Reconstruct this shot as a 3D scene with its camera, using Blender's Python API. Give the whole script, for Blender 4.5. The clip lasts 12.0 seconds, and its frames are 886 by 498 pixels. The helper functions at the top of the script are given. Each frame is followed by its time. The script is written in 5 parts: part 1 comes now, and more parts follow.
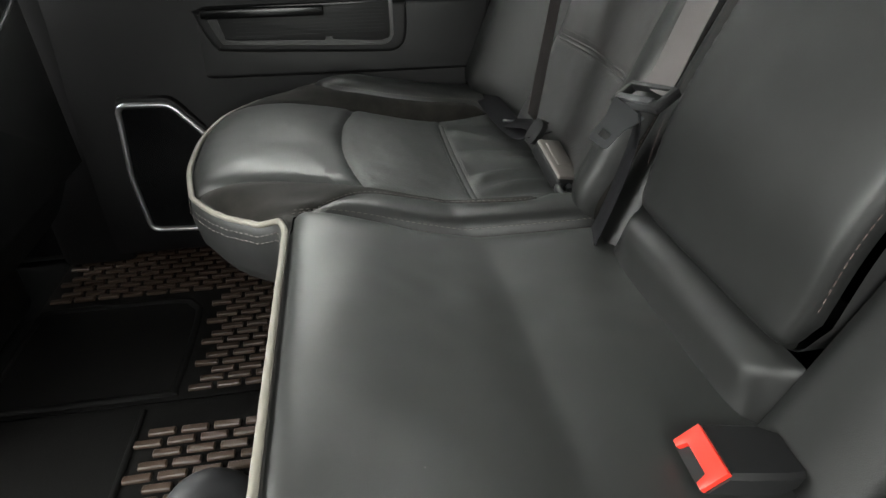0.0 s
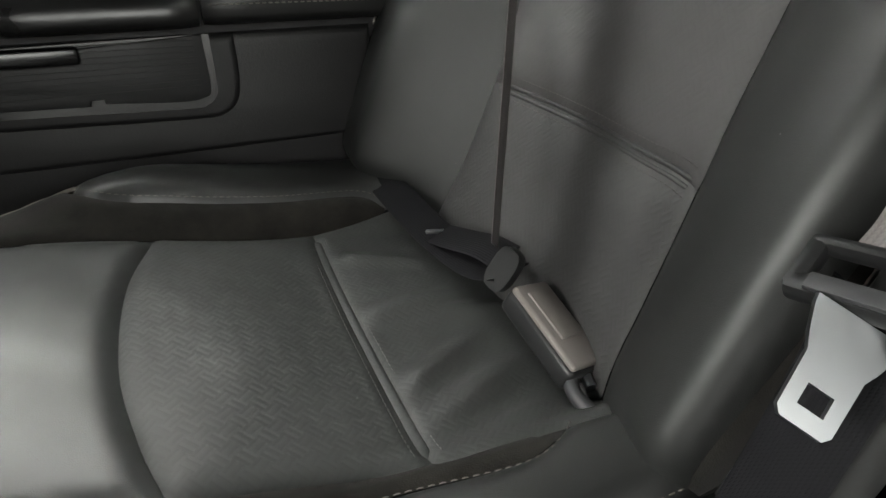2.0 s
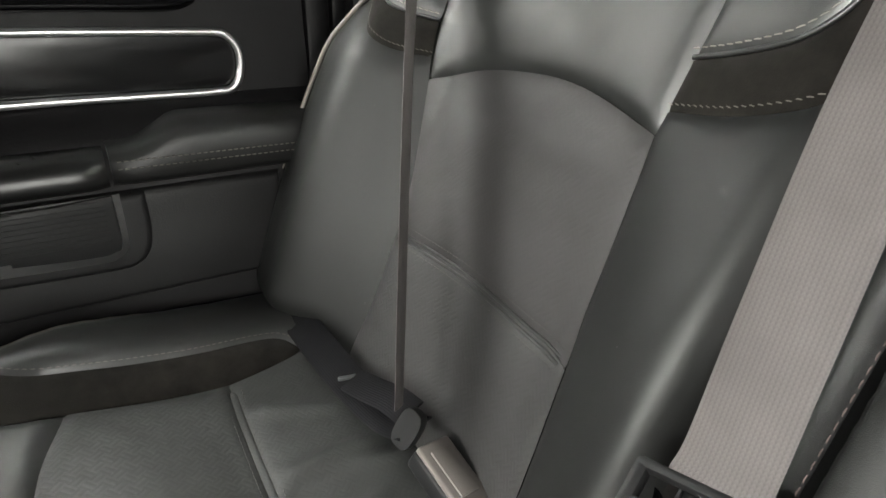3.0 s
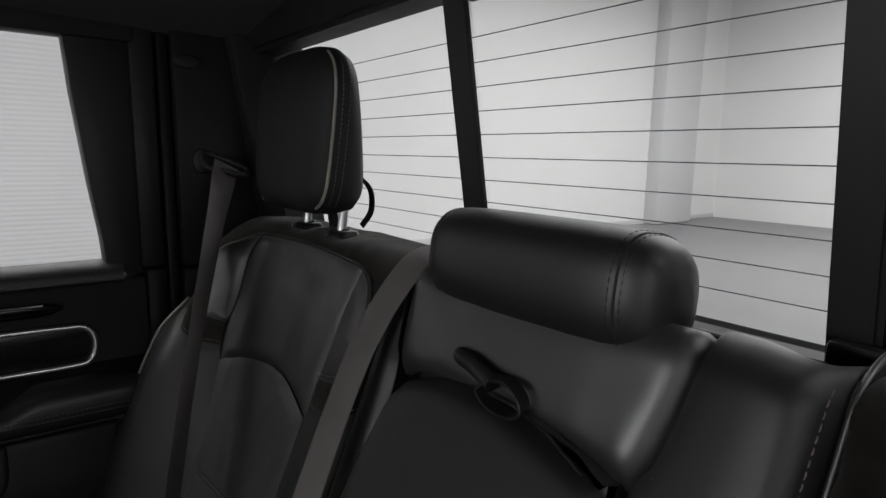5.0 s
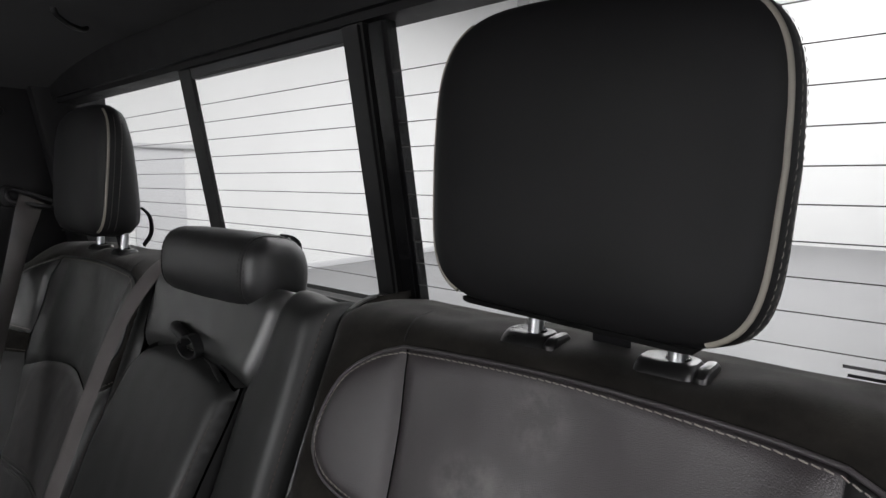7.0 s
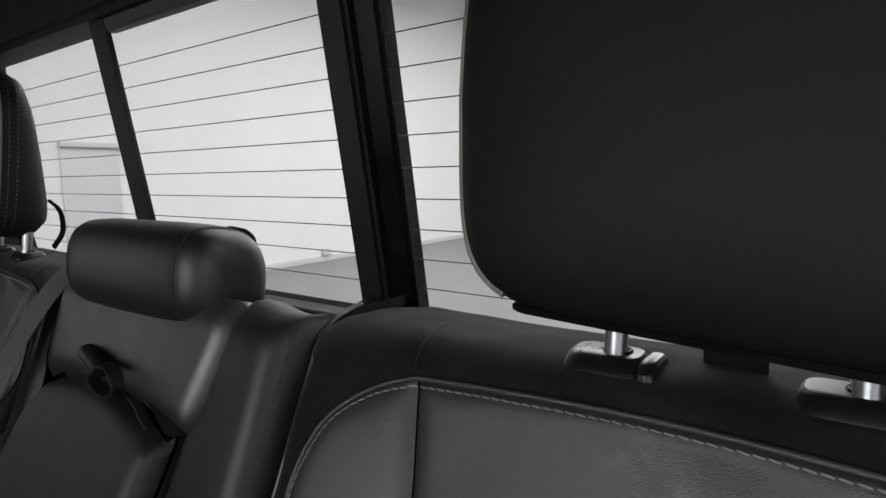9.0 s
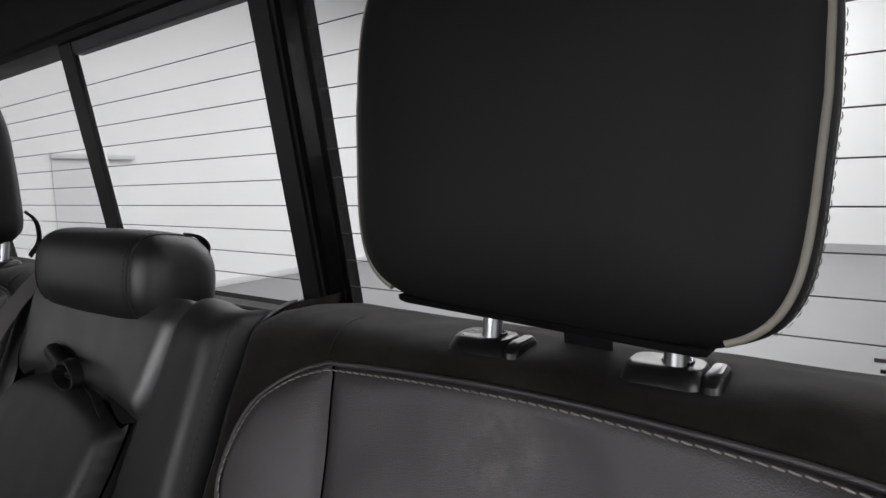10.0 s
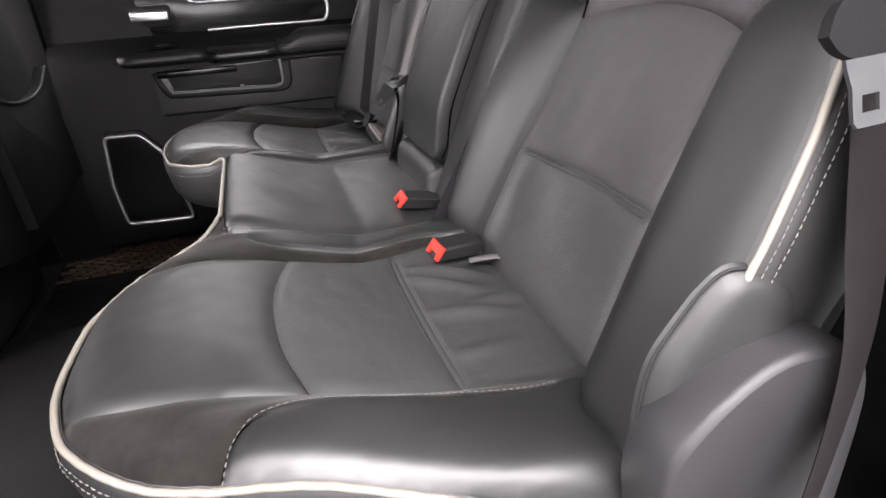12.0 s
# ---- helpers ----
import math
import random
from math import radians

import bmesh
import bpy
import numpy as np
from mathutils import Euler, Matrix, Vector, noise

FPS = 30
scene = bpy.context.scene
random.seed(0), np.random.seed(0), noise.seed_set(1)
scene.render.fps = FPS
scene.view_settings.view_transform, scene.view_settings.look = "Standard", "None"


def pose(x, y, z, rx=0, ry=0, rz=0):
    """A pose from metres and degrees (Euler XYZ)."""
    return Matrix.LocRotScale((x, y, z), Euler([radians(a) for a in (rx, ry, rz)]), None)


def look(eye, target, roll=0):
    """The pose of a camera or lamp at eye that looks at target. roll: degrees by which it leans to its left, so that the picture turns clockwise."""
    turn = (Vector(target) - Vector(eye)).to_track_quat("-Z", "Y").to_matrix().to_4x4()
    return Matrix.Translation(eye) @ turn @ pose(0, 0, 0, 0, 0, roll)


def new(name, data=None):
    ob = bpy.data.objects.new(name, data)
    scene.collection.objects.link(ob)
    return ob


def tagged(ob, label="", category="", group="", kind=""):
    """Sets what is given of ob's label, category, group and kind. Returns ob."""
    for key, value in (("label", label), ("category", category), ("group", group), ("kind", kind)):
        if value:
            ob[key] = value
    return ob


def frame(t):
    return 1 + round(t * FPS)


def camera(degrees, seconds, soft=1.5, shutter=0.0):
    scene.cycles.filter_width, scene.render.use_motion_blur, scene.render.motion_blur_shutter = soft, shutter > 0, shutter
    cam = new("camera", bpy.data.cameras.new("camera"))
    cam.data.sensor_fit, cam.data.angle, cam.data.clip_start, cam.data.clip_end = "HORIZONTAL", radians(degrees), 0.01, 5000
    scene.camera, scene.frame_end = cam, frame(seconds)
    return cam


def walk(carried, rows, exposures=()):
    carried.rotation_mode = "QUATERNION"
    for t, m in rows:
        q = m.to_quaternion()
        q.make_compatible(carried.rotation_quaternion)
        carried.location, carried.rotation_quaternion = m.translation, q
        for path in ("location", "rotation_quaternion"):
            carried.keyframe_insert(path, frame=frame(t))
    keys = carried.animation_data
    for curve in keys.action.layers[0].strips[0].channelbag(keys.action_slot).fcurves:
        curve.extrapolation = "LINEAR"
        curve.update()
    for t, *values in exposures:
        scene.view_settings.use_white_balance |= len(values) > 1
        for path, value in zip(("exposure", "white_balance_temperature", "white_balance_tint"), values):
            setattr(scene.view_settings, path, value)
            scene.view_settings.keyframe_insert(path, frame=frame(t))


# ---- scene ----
cam = camera(74.6, 12.0)
PATH = [
    (0, (-0.262, -0.34, 0.74), (0.008, 1.331, -0.325), -0.5),
    (0.5, (-0.286, -0.18, 0.76), (0.019, 1.481, -0.312), 0.3),
    (1, (-0.289, -0.05, 0.774), (0.1, 1.606, -0.28), 0.5),
    (1.5, (-0.243, 0.032, 0.731), (0.314, 1.653, -0.299), 0.8),
    (2, (-0.207, 0.072, 0.685), (0.5, 1.643, -0.33), 0.8),
    (2.5, (-0.197, 0.08, 0.723), (0.648, 1.603, -0.261), 1.4),
    (3, (-0.188, 0.066, 0.791), (0.77, 1.594, -0.074), 1.6),
    (3.5, (-0.177, 0.014, 0.87), (0.88, 1.559, 0.166), 2.0),
    (3.7, (-0.178, -0.026, 0.9), (0.91, 1.528, 0.263), 2.4),
    (5.3, (-0.126, -0.358, 1.02), (1.131, 1.172, 0.737), 0.7),
    (5.5, (-0.125, -0.399, 1.024), (1.175, 1.098, 0.759), 0.5),
    (6, (-0.13, -0.5, 1.027), (1.247, 0.928, 0.773), 0.2),
    (6.5, (-0.138, -0.581, 1.024), (1.301, 0.786, 0.775), 0.1),
    (7, (-0.143, -0.647, 1.025), (1.35, 0.662, 0.782), -0.1),
    (7.2, (-0.135, -0.663, 1.02), (1.369, 0.631, 0.771), -0.5),
    (8.8, (-0.059, -0.508, 0.991), (1.533, 0.679, 0.754), -1.0),
    (9, (-0.059, -0.514, 1.0), (1.539, 0.663, 0.753), -0.8),
    (9.5, (-0.061, -0.527, 1.009), (1.55, 0.632, 0.767), -0.9),
    (10, (-0.064, -0.592, 1.0), (1.544, 0.575, 0.776), -1.5),
    (10.3, (-0.093, -0.659, 0.946), (1.436, 0.601, 0.673), -2.9),
    (10.5, (-0.138, -0.713, 0.89), (1.341, 0.616, 0.676), -1.8),
    (10.7, (-0.16, -0.77, 0.858), (1.209, 0.669, 0.63), -2.2),
    (11, (-0.195, -0.84, 0.818), (0.924, 0.771, 0.428), -2.3),
    (11.1, (-0.196, -0.858, 0.816), (0.816, 0.793, 0.317), -2.5),
    (11.5, (-0.227, -0.937, 0.787), (0.509, 0.798, 0.119), -3.0),
    (12, (-0.249, -0.985, 0.754), (0.254, 0.751, -0.102), -4.1),
]
EXPO = [(0.0, 1.64, 6620, 4), (0.5, 1.78, 6735, 0), (1.0, 1.74, 6850, -2), (1.8, 1.73, 6750, 3), (2.5, 2.06, 6700, 8), (3.0, 2.28, 6800, 6), (3.7, 2.14, 6880, 5), (5.3, -0.5, 6450, 12), (6.2, -0.32, 6450, 12), (7.0, 0.08, 6450, 12), (8.8, -0.05, 6420, 12), (10.0, -0.08, 6420, 12), (10.5, 0.38, 6550, 13), (11.0, 0.78, 6550, 23), (11.5, 1.42, 6560, 23), (12.0, 1.84, 6600, 19)]
walk(cam, [(t, look(eye, target, roll)) for t, eye, target, roll in PATH], EXPO)

# ---------------------------------------------------------------- light
world = bpy.data.worlds.new("hall_light")
scene.world = world
world.use_nodes = True
world.node_tree.nodes["Background"].inputs[0].default_value = (1.0, 1.0, 1.0, 1)
world.node_tree.nodes["Background"].inputs[1].default_value = 0.02


def area_lamp(name, eye, target, sx, sy, watts, color=(1, 1, 1)):
    data = bpy.data.lights.new(name, "AREA")
    data.shape, data.size, data.size_y, data.energy, data.color = "RECTANGLE", sx, sy, watts, color
    ob = new(name, data)
    ob.matrix_world = look(eye, target)
    return ob


# ceiling lights of the hall, assumed as area lamps out of view
area_lamp("hall_lamp_rear", (8.0, 3.5, 5.2), (8.0, 3.5, 0), 9.0, 5.0, 500)
# extra unseen lamp, added to lift the back of the hall
area_lamp("hall_fill_back", (11.8, 1.5, 5.2), (13.0, 1.5, 0), 2.6, 9.0, 560)
area_lamp("hall_lamp_side", (-0.5, -4.0, 4.6), (-0.5, -4.0, 0), 8.0, 3.0, 540)
area_lamp("hall_lamp_front", (-6.0, 0.5, 4.6), (-6.0, 0.5, 0), 5.0, 6.0, 800)
area_lamp("hall_lamp_far", (-1.3, 4.3, 4.9), (-0.4, 1.5, 0), 6.5, 3.6, 225)
# extra unseen lamp, added to brighten the wall beyond the far door window
area_lamp("hall_fill_wall", (-1.8, 7.2, 4.6), (-1.8, 8.8, 1.2), 7.0, 1.2, 60)
# what the hall sends in through the open door and the windscreen
area_lamp("door_opening_light", (-0.55, -1.75, 1.35), (-0.2, 0.2, 0.5), 1.6, 1.2, 11)
area_lamp("windscreen_light", (-2.05, -0.20, 1.40), (-0.2, -0.1, 0.5), 1.4, 0.8, 58)


# ---------------------------------------------------------------- materials
class Nodes:
    def __init__(self, name):
        self.mat = bpy.data.materials.new(name)
        self.mat.use_nodes = True
        self.t = self.mat.node_tree
        self.b = self.t.nodes["Principled BSDF"]
        self.co = self.t.nodes.new("ShaderNodeTexCoord").outputs["Object"]

    def node(self, kind, **values):
        n = self.t.nodes.new(kind)
        for k, v in values.items():
            n.inputs[k].default_value = v
        return n

    def link(self, a, b):
        self.t.links.new(a, b)

    def noise(self, scale, detail=3.0, rough=0.55, stretch=None):
        n = self.node("ShaderNodeTexNoise", Scale=scale, Detail=detail, Roughness=rough)
        co = self.co
        if stretch:
            m = self.node("ShaderNodeMapping", Scale=stretch)
            self.link(co, m.inputs[0])
            co = m.outputs[0]
        self.link(co, n.inputs["Vector"])
        return n.outputs["Fac"]

    def ramp(self, fac, stops):
        r = self.t.nodes.new("ShaderNodeValToRGB")
        while len(r.color_ramp.elements) < len(stops):
            r.color_ramp.elements.new(0.5)
        for e, (p, c) in zip(r.color_ramp.elements, stops):
            e.position = p
            e.color = (*c, 1) if isinstance(c, tuple) else (c, c, c, 1)
        self.link(fac, r.inputs[0])
        return r.outputs[0]

    def math(self, op, a, b=0.0):
        m = self.t.nodes.new("ShaderNodeMath")
        m.operation = op
        for i, v in enumerate((a, b)):
            if isinstance(v, (int, float)):
                m.inputs[i].default_value = v
            else:
                self.link(v, m.inputs[i])
        return m.outputs[0]

    def mixc(self, fac, a, b, mode="MIX"):
        m = self.t.nodes.new("ShaderNodeMix")
        m.data_type, m.blend_type = "RGBA", mode
        for sock, v in ((m.inputs[0], fac), (m.inputs[6], a), (m.inputs[7], b)):
            if isinstance(v, (int, float)):
                sock.default_value = v
            elif isinstance(v, tuple):
                sock.default_value = (*v, 1)
            else:
                self.link(v, sock)
        return m.outputs[2]

    def bump(self, height, strength, distance, after=None):
        n = self.node("ShaderNodeBump", Strength=strength, Distance=distance)
        self.link(height, n.inputs["Height"])
        if after is not None:
            self.link(after, n.inputs["Normal"])
        return n.outputs[0]

    def put(self, **sockets):
        for k, v in sockets.items():
            k = k.replace("_", " ")
            if isinstance(v, (int, float)):
                self.b.inputs[k].default_value = v
            elif isinstance(v, tuple):
                self.b.inputs[k].default_value = (*v, 1)
            else:
                self.link(v, self.b.inputs[k])
        return self.mat


def leather_mat(name, color, rough=0.42, grain=560.0, depth=0.0003, scuff=0.0, relief=0.14, spec=1.0):
    n = Nodes(name)
    v = n.node("ShaderNodeTexVoronoi", Scale=grain)
    v.feature = "DISTANCE_TO_EDGE"
    warp = n.node("ShaderNodeTexNoise", Scale=160.0, Detail=2.0)
    n.link(n.co, warp.inputs["Vector"])
    add = n.t.nodes.new("ShaderNodeVectorMath")
    add.operation = "MULTIPLY_ADD"
    n.link(warp.outputs["Color"], add.inputs[0])
    add.inputs[1].default_value = (0.004, 0.004, 0.004)
    n.link(n.co, add.inputs[2])
    n.link(add.outputs[0], v.inputs["Vector"])
    cells = n.ramp(v.outputs["Distance"], [(0.0, 0.0), (0.12, 0.55), (0.4, 1.0)])
    b1 = n.bump(n.noise(14.0, 2.0), 0.03, 0.01)
    b2 = n.bump(cells, relief, depth, b1)
    big = n.noise(7.0, 4.0)
    col = n.mixc(n.ramp(big, [(0.35, 0.0), (0.7, 1.0)]), tuple(c * 0.86 for c in color), tuple(c * 1.12 for c in color))
    # sparse specks of dust
    sp = n.node("ShaderNodeTexVoronoi", Scale=55.0)
    n.link(n.co, sp.inputs["Vector"])
    pick = n.t.nodes.new("ShaderNodeSeparateColor")
    n.link(sp.outputs["Color"], pick.inputs[0])
    dust = n.math("MULTIPLY", n.math("LESS_THAN", sp.outputs["Distance"], 0.03), n.math("GREATER_THAN", pick.outputs[0], 0.86))
    col = n.mixc(n.math("MULTIPLY", dust, 0.6), col, (0.2, 0.19, 0.18))
    r = n.math("ADD", n.math("MULTIPLY", n.noise(30.0, 4.0), 0.06), rough - 0.03)
    if scuff:
        spot = n.node("ShaderNodeTexNoise", Scale=30.0, Detail=7.0, Roughness=0.68)
        n.link(n.co, spot.inputs["Vector"])
        f = n.ramp(spot.outputs["Fac"], [(0.42, 0.0), (0.64, 1.0)])
        near = None
        for cy, cz, ry, rz in ((-0.434, 0.853, 0.030, 0.034), (-0.392, 0.796, 0.040, 0.028), (-0.445, 0.793, 0.055, 0.022)):
            mp = n.node("ShaderNodeMapping", Location=(0.0, -cy / ry, -cz / rz), Scale=(0.0, 1 / ry, 1 / rz))
            n.link(n.co, mp.inputs[0])
            g = n.t.nodes.new("ShaderNodeTexGradient")
            g.gradient_type = "SPHERICAL"
            n.link(mp.outputs[0], g.inputs[0])
            near = g.outputs["Fac"] if near is None else n.math("MAXIMUM", near, g.outputs["Fac"])
        f = n.math("MULTIPLY", f, n.ramp(near, [(0.0, 0.0), (0.55, 1.0)]))
        col = n.mixc(n.math("MULTIPLY", f, scuff), col, (0.26, 0.25, 0.24))
    return n.put(Base_Color=col, Roughness=r, Normal=b2, IOR=1.5, Specular_IOR_Level=spec)


def woven_mat(name, color, plane, relief=0.5):
    """Leather pressed with a basket weave; plane: which two axes it runs along."""
    n = Nodes(name)
    sep = n.t.nodes.new("ShaderNodeSeparateXYZ")
    n.link(n.co, sep.inputs[0])
    u = n.math("ADD", sep.outputs[plane[0]], 5.0)
    v = n.math("ADD", sep.outputs[plane[1]], 5.0)
    a = n.math("MULTIPLY", n.math("ADD", u, v), 1 / 0.0066)
    b = n.math("MULTIPLY", n.math("SUBTRACT", u, v), 1 / 0.0066)
    ha = n.math("ABSOLUTE", n.math("SUBTRACT", n.math("FRACT", a), 0.5))
    hb = n.math("ABSOLUTE", n.math("SUBTRACT", n.math("FRACT", b), 0.5))
    par = n.math("MODULO", n.math("ADD", n.math("FLOOR", n.math("MULTIPLY", a, 0.5)), n.math("FLOOR", n.math("MULTIPLY", b, 0.5))), 2.0)
    m = n.t.nodes.new("ShaderNodeMix")
    n.link(par, m.inputs[0]); n.link(ha, m.inputs[2]); n.link(hb, m.inputs[3])
    h = n.math("SMOOTH_MIN", m.outputs[0], 0.34)
    b1 = n.bump(n.noise(12.0, 3.0), 0.3, 0.01)
    b2 = n.bump(h, relief, 0.001, b1)
    dark = n.math("SUBTRACT", 1.0, n.math("MULTIPLY", n.math("SUBTRACT", 1.0, n.ramp(m.outputs[0], [(0.02, 0.0), (0.22, 1.0)])), min(1.0, relief * 1.6)))
    big = n.mixc(n.noise(6.0, 4.0), tuple(c * 0.85 for c in color), tuple(c * 1.15 for c in color))
    col = n.mixc(dark, tuple(c * 0.72 for c in color), big)
    return n.put(Base_Color=col, Roughness=0.52, Normal=b2)


def suede_mat(name, color, sheen=0.08):
    n = Nodes(name)
    f = n.noise(24.0, 6.0, 0.7)
    col = n.mixc(n.ramp(f, [(0.35, 0.0), (0.68, 1.0)]), tuple(c * 0.6 for c in color), tuple(c * 1.5 for c in color))
    return n.put(Base_Color=col, Roughness=0.95, Normal=n.bump(n.noise(900.0, 2.0), 0.35, 0.0006), Sheen_Weight=sheen, Sheen_Roughness=0.5, Specular_IOR_Level=0.08)


def plastic_mat(name, color, rough=0.5, grain=700.0, depth=0.0003, strength=0.3, spec=0.5):
    n = Nodes(name)
    col = n.mixc(n.noise(9.0, 5.0, 0.65), tuple(c * 0.8 for c in color), tuple(c * 1.2 for c in color))
    r = n.math("ADD", n.math("MULTIPLY", n.noise(22.0, 5.0), 0.2), rough - 0.1)
    return n.put(Base_Color=col, Roughness=r, Normal=n.bump(n.noise(grain, 2.0), strength, depth), Specular_IOR_Level=spec)


def metal_mat(name, color, rough, metal=1.0):
    n = Nodes(name)
    r = n.math("ADD", n.math("MULTIPLY", n.noise(60.0, 4.0), 0.06), rough - 0.02)
    return n.put(Base_Color=color, Metallic=metal, Roughness=r)


def webbing_mat(name, color, spec=0.4):
    """Woven strap: ribs along its length, crossed by a fine twill; its own coordinates run across and along the strap."""
    n = Nodes(name)
    uv = n.t.nodes.new("ShaderNodeTexCoord").outputs["UV"]
    sep = n.t.nodes.new("ShaderNodeSeparateXYZ")
    n.link(uv, sep.inputs[0])
    u, v = sep.outputs[0], sep.outputs[1]
    saw = n.math("ABSOLUTE", n.math("SUBTRACT", n.math("FRACT", n.math("MULTIPLY", n.math("ADD", u, 1.0), 1 / 0.0023)), 0.5))
    rib = n.ramp(saw, [(0.0, 0.0), (0.3, 1.0)])
    tw = n.math("SINE", n.math("ADD", n.math("MULTIPLY", v, 2 * math.pi / 0.0024), n.math("MULTIPLY", saw, 9.0)))
    tw = n.math("ADD", n.math("MULTIPLY", tw, 0.5), 0.5)
    h = n.math("ADD", n.math("MULTIPLY", rib, 0.6), n.math("MULTIPLY", tw, 0.4))
    soil = n.ramp(n.noise(18.0, 4.0), [(0.3, 0.85), (0.7, 1.1)])
    col = n.mixc(h, tuple(c * 0.78 for c in color), tuple(c * 1.15 for c in color))
    col = n.mixc(1.0, col, soil, "MULTIPLY")
    return n.put(Base_Color=col, Roughness=0.7, Normal=n.bump(h, 0.35, 0.0004), Specular_IOR_Level=spec)


def paint_mat(name, color, rough=0.6, dirt=0.12):
    n = Nodes(name)
    f = n.noise(1.3, 6.0, 0.65)
    col = n.mixc(n.ramp(f, [(0.3, 0.0), (0.75, 1.0)]), tuple(c * (1 - dirt) for c in color), color)
    return n.put(Base_Color=col, Roughness=rough, Normal=n.bump(n.noise(60.0, 4.0), 0.1, 0.004))


M_LEATHER = leather_mat("black_leather", (0.0155, 0.016, 0.0155), 0.42, 760.0, 0.0003)
M_BOLSTER = leather_mat("bolster_leather", (0.0095, 0.0098, 0.0095), 0.48, 760.0, 0.0003, 0.0, 0.14, 0.47)
M_CUSHION_SIDE = leather_mat("cushion_side_leather", (0.011, 0.0113, 0.011), 0.42, 760.0, 0.0003, 0.0, 0.14, 0.8)
M_LEATHER_TOP = leather_mat("black_leather_scuffed", (0.034, 0.029, 0.031), 0.45, 640.0, 0.0004, 0.26, 0.36, 0.75)
M_LEATHER_SIDE = leather_mat("black_leather_side", (0.018, 0.018, 0.018), 0.48, 560.0, 0.0003, 0.0, 0.14, 0.6)
# outer headrests stay too bright under the lamps, so shade goes into this colour
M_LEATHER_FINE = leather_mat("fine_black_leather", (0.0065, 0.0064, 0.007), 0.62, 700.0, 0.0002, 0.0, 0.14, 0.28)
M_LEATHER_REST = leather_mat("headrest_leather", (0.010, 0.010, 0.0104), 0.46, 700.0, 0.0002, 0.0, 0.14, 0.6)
# front seat backs stand in darkness; that shade is put into this colour
M_SEAT_BACK = leather_mat("darkened_black_leather", (0.0036, 0.0035, 0.0037), 0.62, 560.0, 0.0003, 0.0, 0.14, 0.14)
M_ARMREST = leather_mat("armrest_leather", (0.009, 0.009, 0.009), 0.42, 560.0, 0.0003, 0.0, 0.14, 0.5)
M_WOVEN_C = woven_mat("woven_leather_cushion", (0.031, 0.032, 0.031), (0, 1), 0.3)
M_WOVEN_B = woven_mat("woven_leather_back", (0.032, 0.031, 0.031), (1, 2), 0.38)
M_WOVEN_FINE = woven_mat("fine_woven_leather", (0.034, 0.032, 0.032), (1, 2), 0.2)
M_SUEDE = suede_mat("dark_suede", (0.0125, 0.0112, 0.0098))
M_PIPING = leather_mat("cream_piping", (0.20, 0.182, 0.15), 0.58, 600.0, 0.0002)
M_THREAD = plastic_mat("pale_thread", (0.115, 0.107, 0.096), 0.8, 2000.0, 0.0002)
M_THREAD_PALE = plastic_mat("cream_thread", (0.27, 0.25, 0.225), 0.75, 2000.0, 0.0002)
M_THREAD_DARK = plastic_mat("grey_thread", (0.07, 0.066, 0.06), 0.8, 2000.0, 0.0002)
M_THREAD_BROWN = plastic_mat("brown_thread", (0.07, 0.05, 0.046), 0.8, 2000.0, 0.0002)
M_BLACK_LINE = plastic_mat("black_seam", (0.008, 0.008, 0.008), 0.8)
M_PLASTIC = plastic_mat("black_plastic", (0.012, 0.012, 0.0125), 0.45, 700.0, 0.0003, 0.3, 0.3)
M_PLASTIC_SOFT = plastic_mat("black_soft_plastic", (0.007, 0.0067, 0.0073), 0.52, 500.0, 0.0005, 0.4, 0.22)
M_DOOR_PANEL = plastic_mat("grained_door_plastic", (0.0095, 0.0092, 0.0098), 0.42, 500.0, 0.0005, 0.4, 0.4)
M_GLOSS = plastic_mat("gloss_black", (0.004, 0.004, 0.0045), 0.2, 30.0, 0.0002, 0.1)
M_COVER = plastic_mat("moulded_grey_black_plastic", (0.022, 0.021, 0.022), 0.45, 500.0, 0.0004, 0.3, 0.4)
M_GUIDE = plastic_mat("smooth_black_plastic", (0.010, 0.010, 0.010), 0.30, 400.0, 0.0001, 0.1, 0.6)
M_TRIM_GREY = plastic_mat("grey_trim", (0.03, 0.03, 0.032), 0.5)
M_HEADLINER = suede_mat("headliner_cloth", (0.0045, 0.004, 0.0052))
M_CARPET = suede_mat("black_carpet", (0.004, 0.004, 0.004), 0.01)
M_RUBBER = plastic_mat("rubber_mat", (0.0045, 0.0043, 0.0042), 0.6, 300.0, 0.0006, 0.3, 0.08)
# brown tint puts the blocks' reddish glints into their base colour
M_RUBBER_BLOCK = plastic_mat("glint_brown_rubber", (0.036, 0.022, 0.015), 0.40, 300.0, 0.0005, 0.4)
M_CHROME = metal_mat("satin_chrome", (0.78, 0.78, 0.79), 0.32, 0.95)
M_STEEL = metal_mat("bright_steel", (0.34, 0.35, 0.36), 0.31)
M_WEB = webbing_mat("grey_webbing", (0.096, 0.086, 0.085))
# same grey webbing, darkened in colour against the strong light by the door
M_WEB_DIMMED = webbing_mat("dimmed_grey_webbing", (0.046, 0.042, 0.042), 0.3)
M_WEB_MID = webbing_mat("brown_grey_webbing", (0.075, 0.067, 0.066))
# near belt's lower run; its colour is cut because the light there is strong
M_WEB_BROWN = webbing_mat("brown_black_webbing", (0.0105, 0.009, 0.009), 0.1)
# black straps, and belt runs whose shade is put into their colour
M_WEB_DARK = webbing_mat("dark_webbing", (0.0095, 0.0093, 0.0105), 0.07)
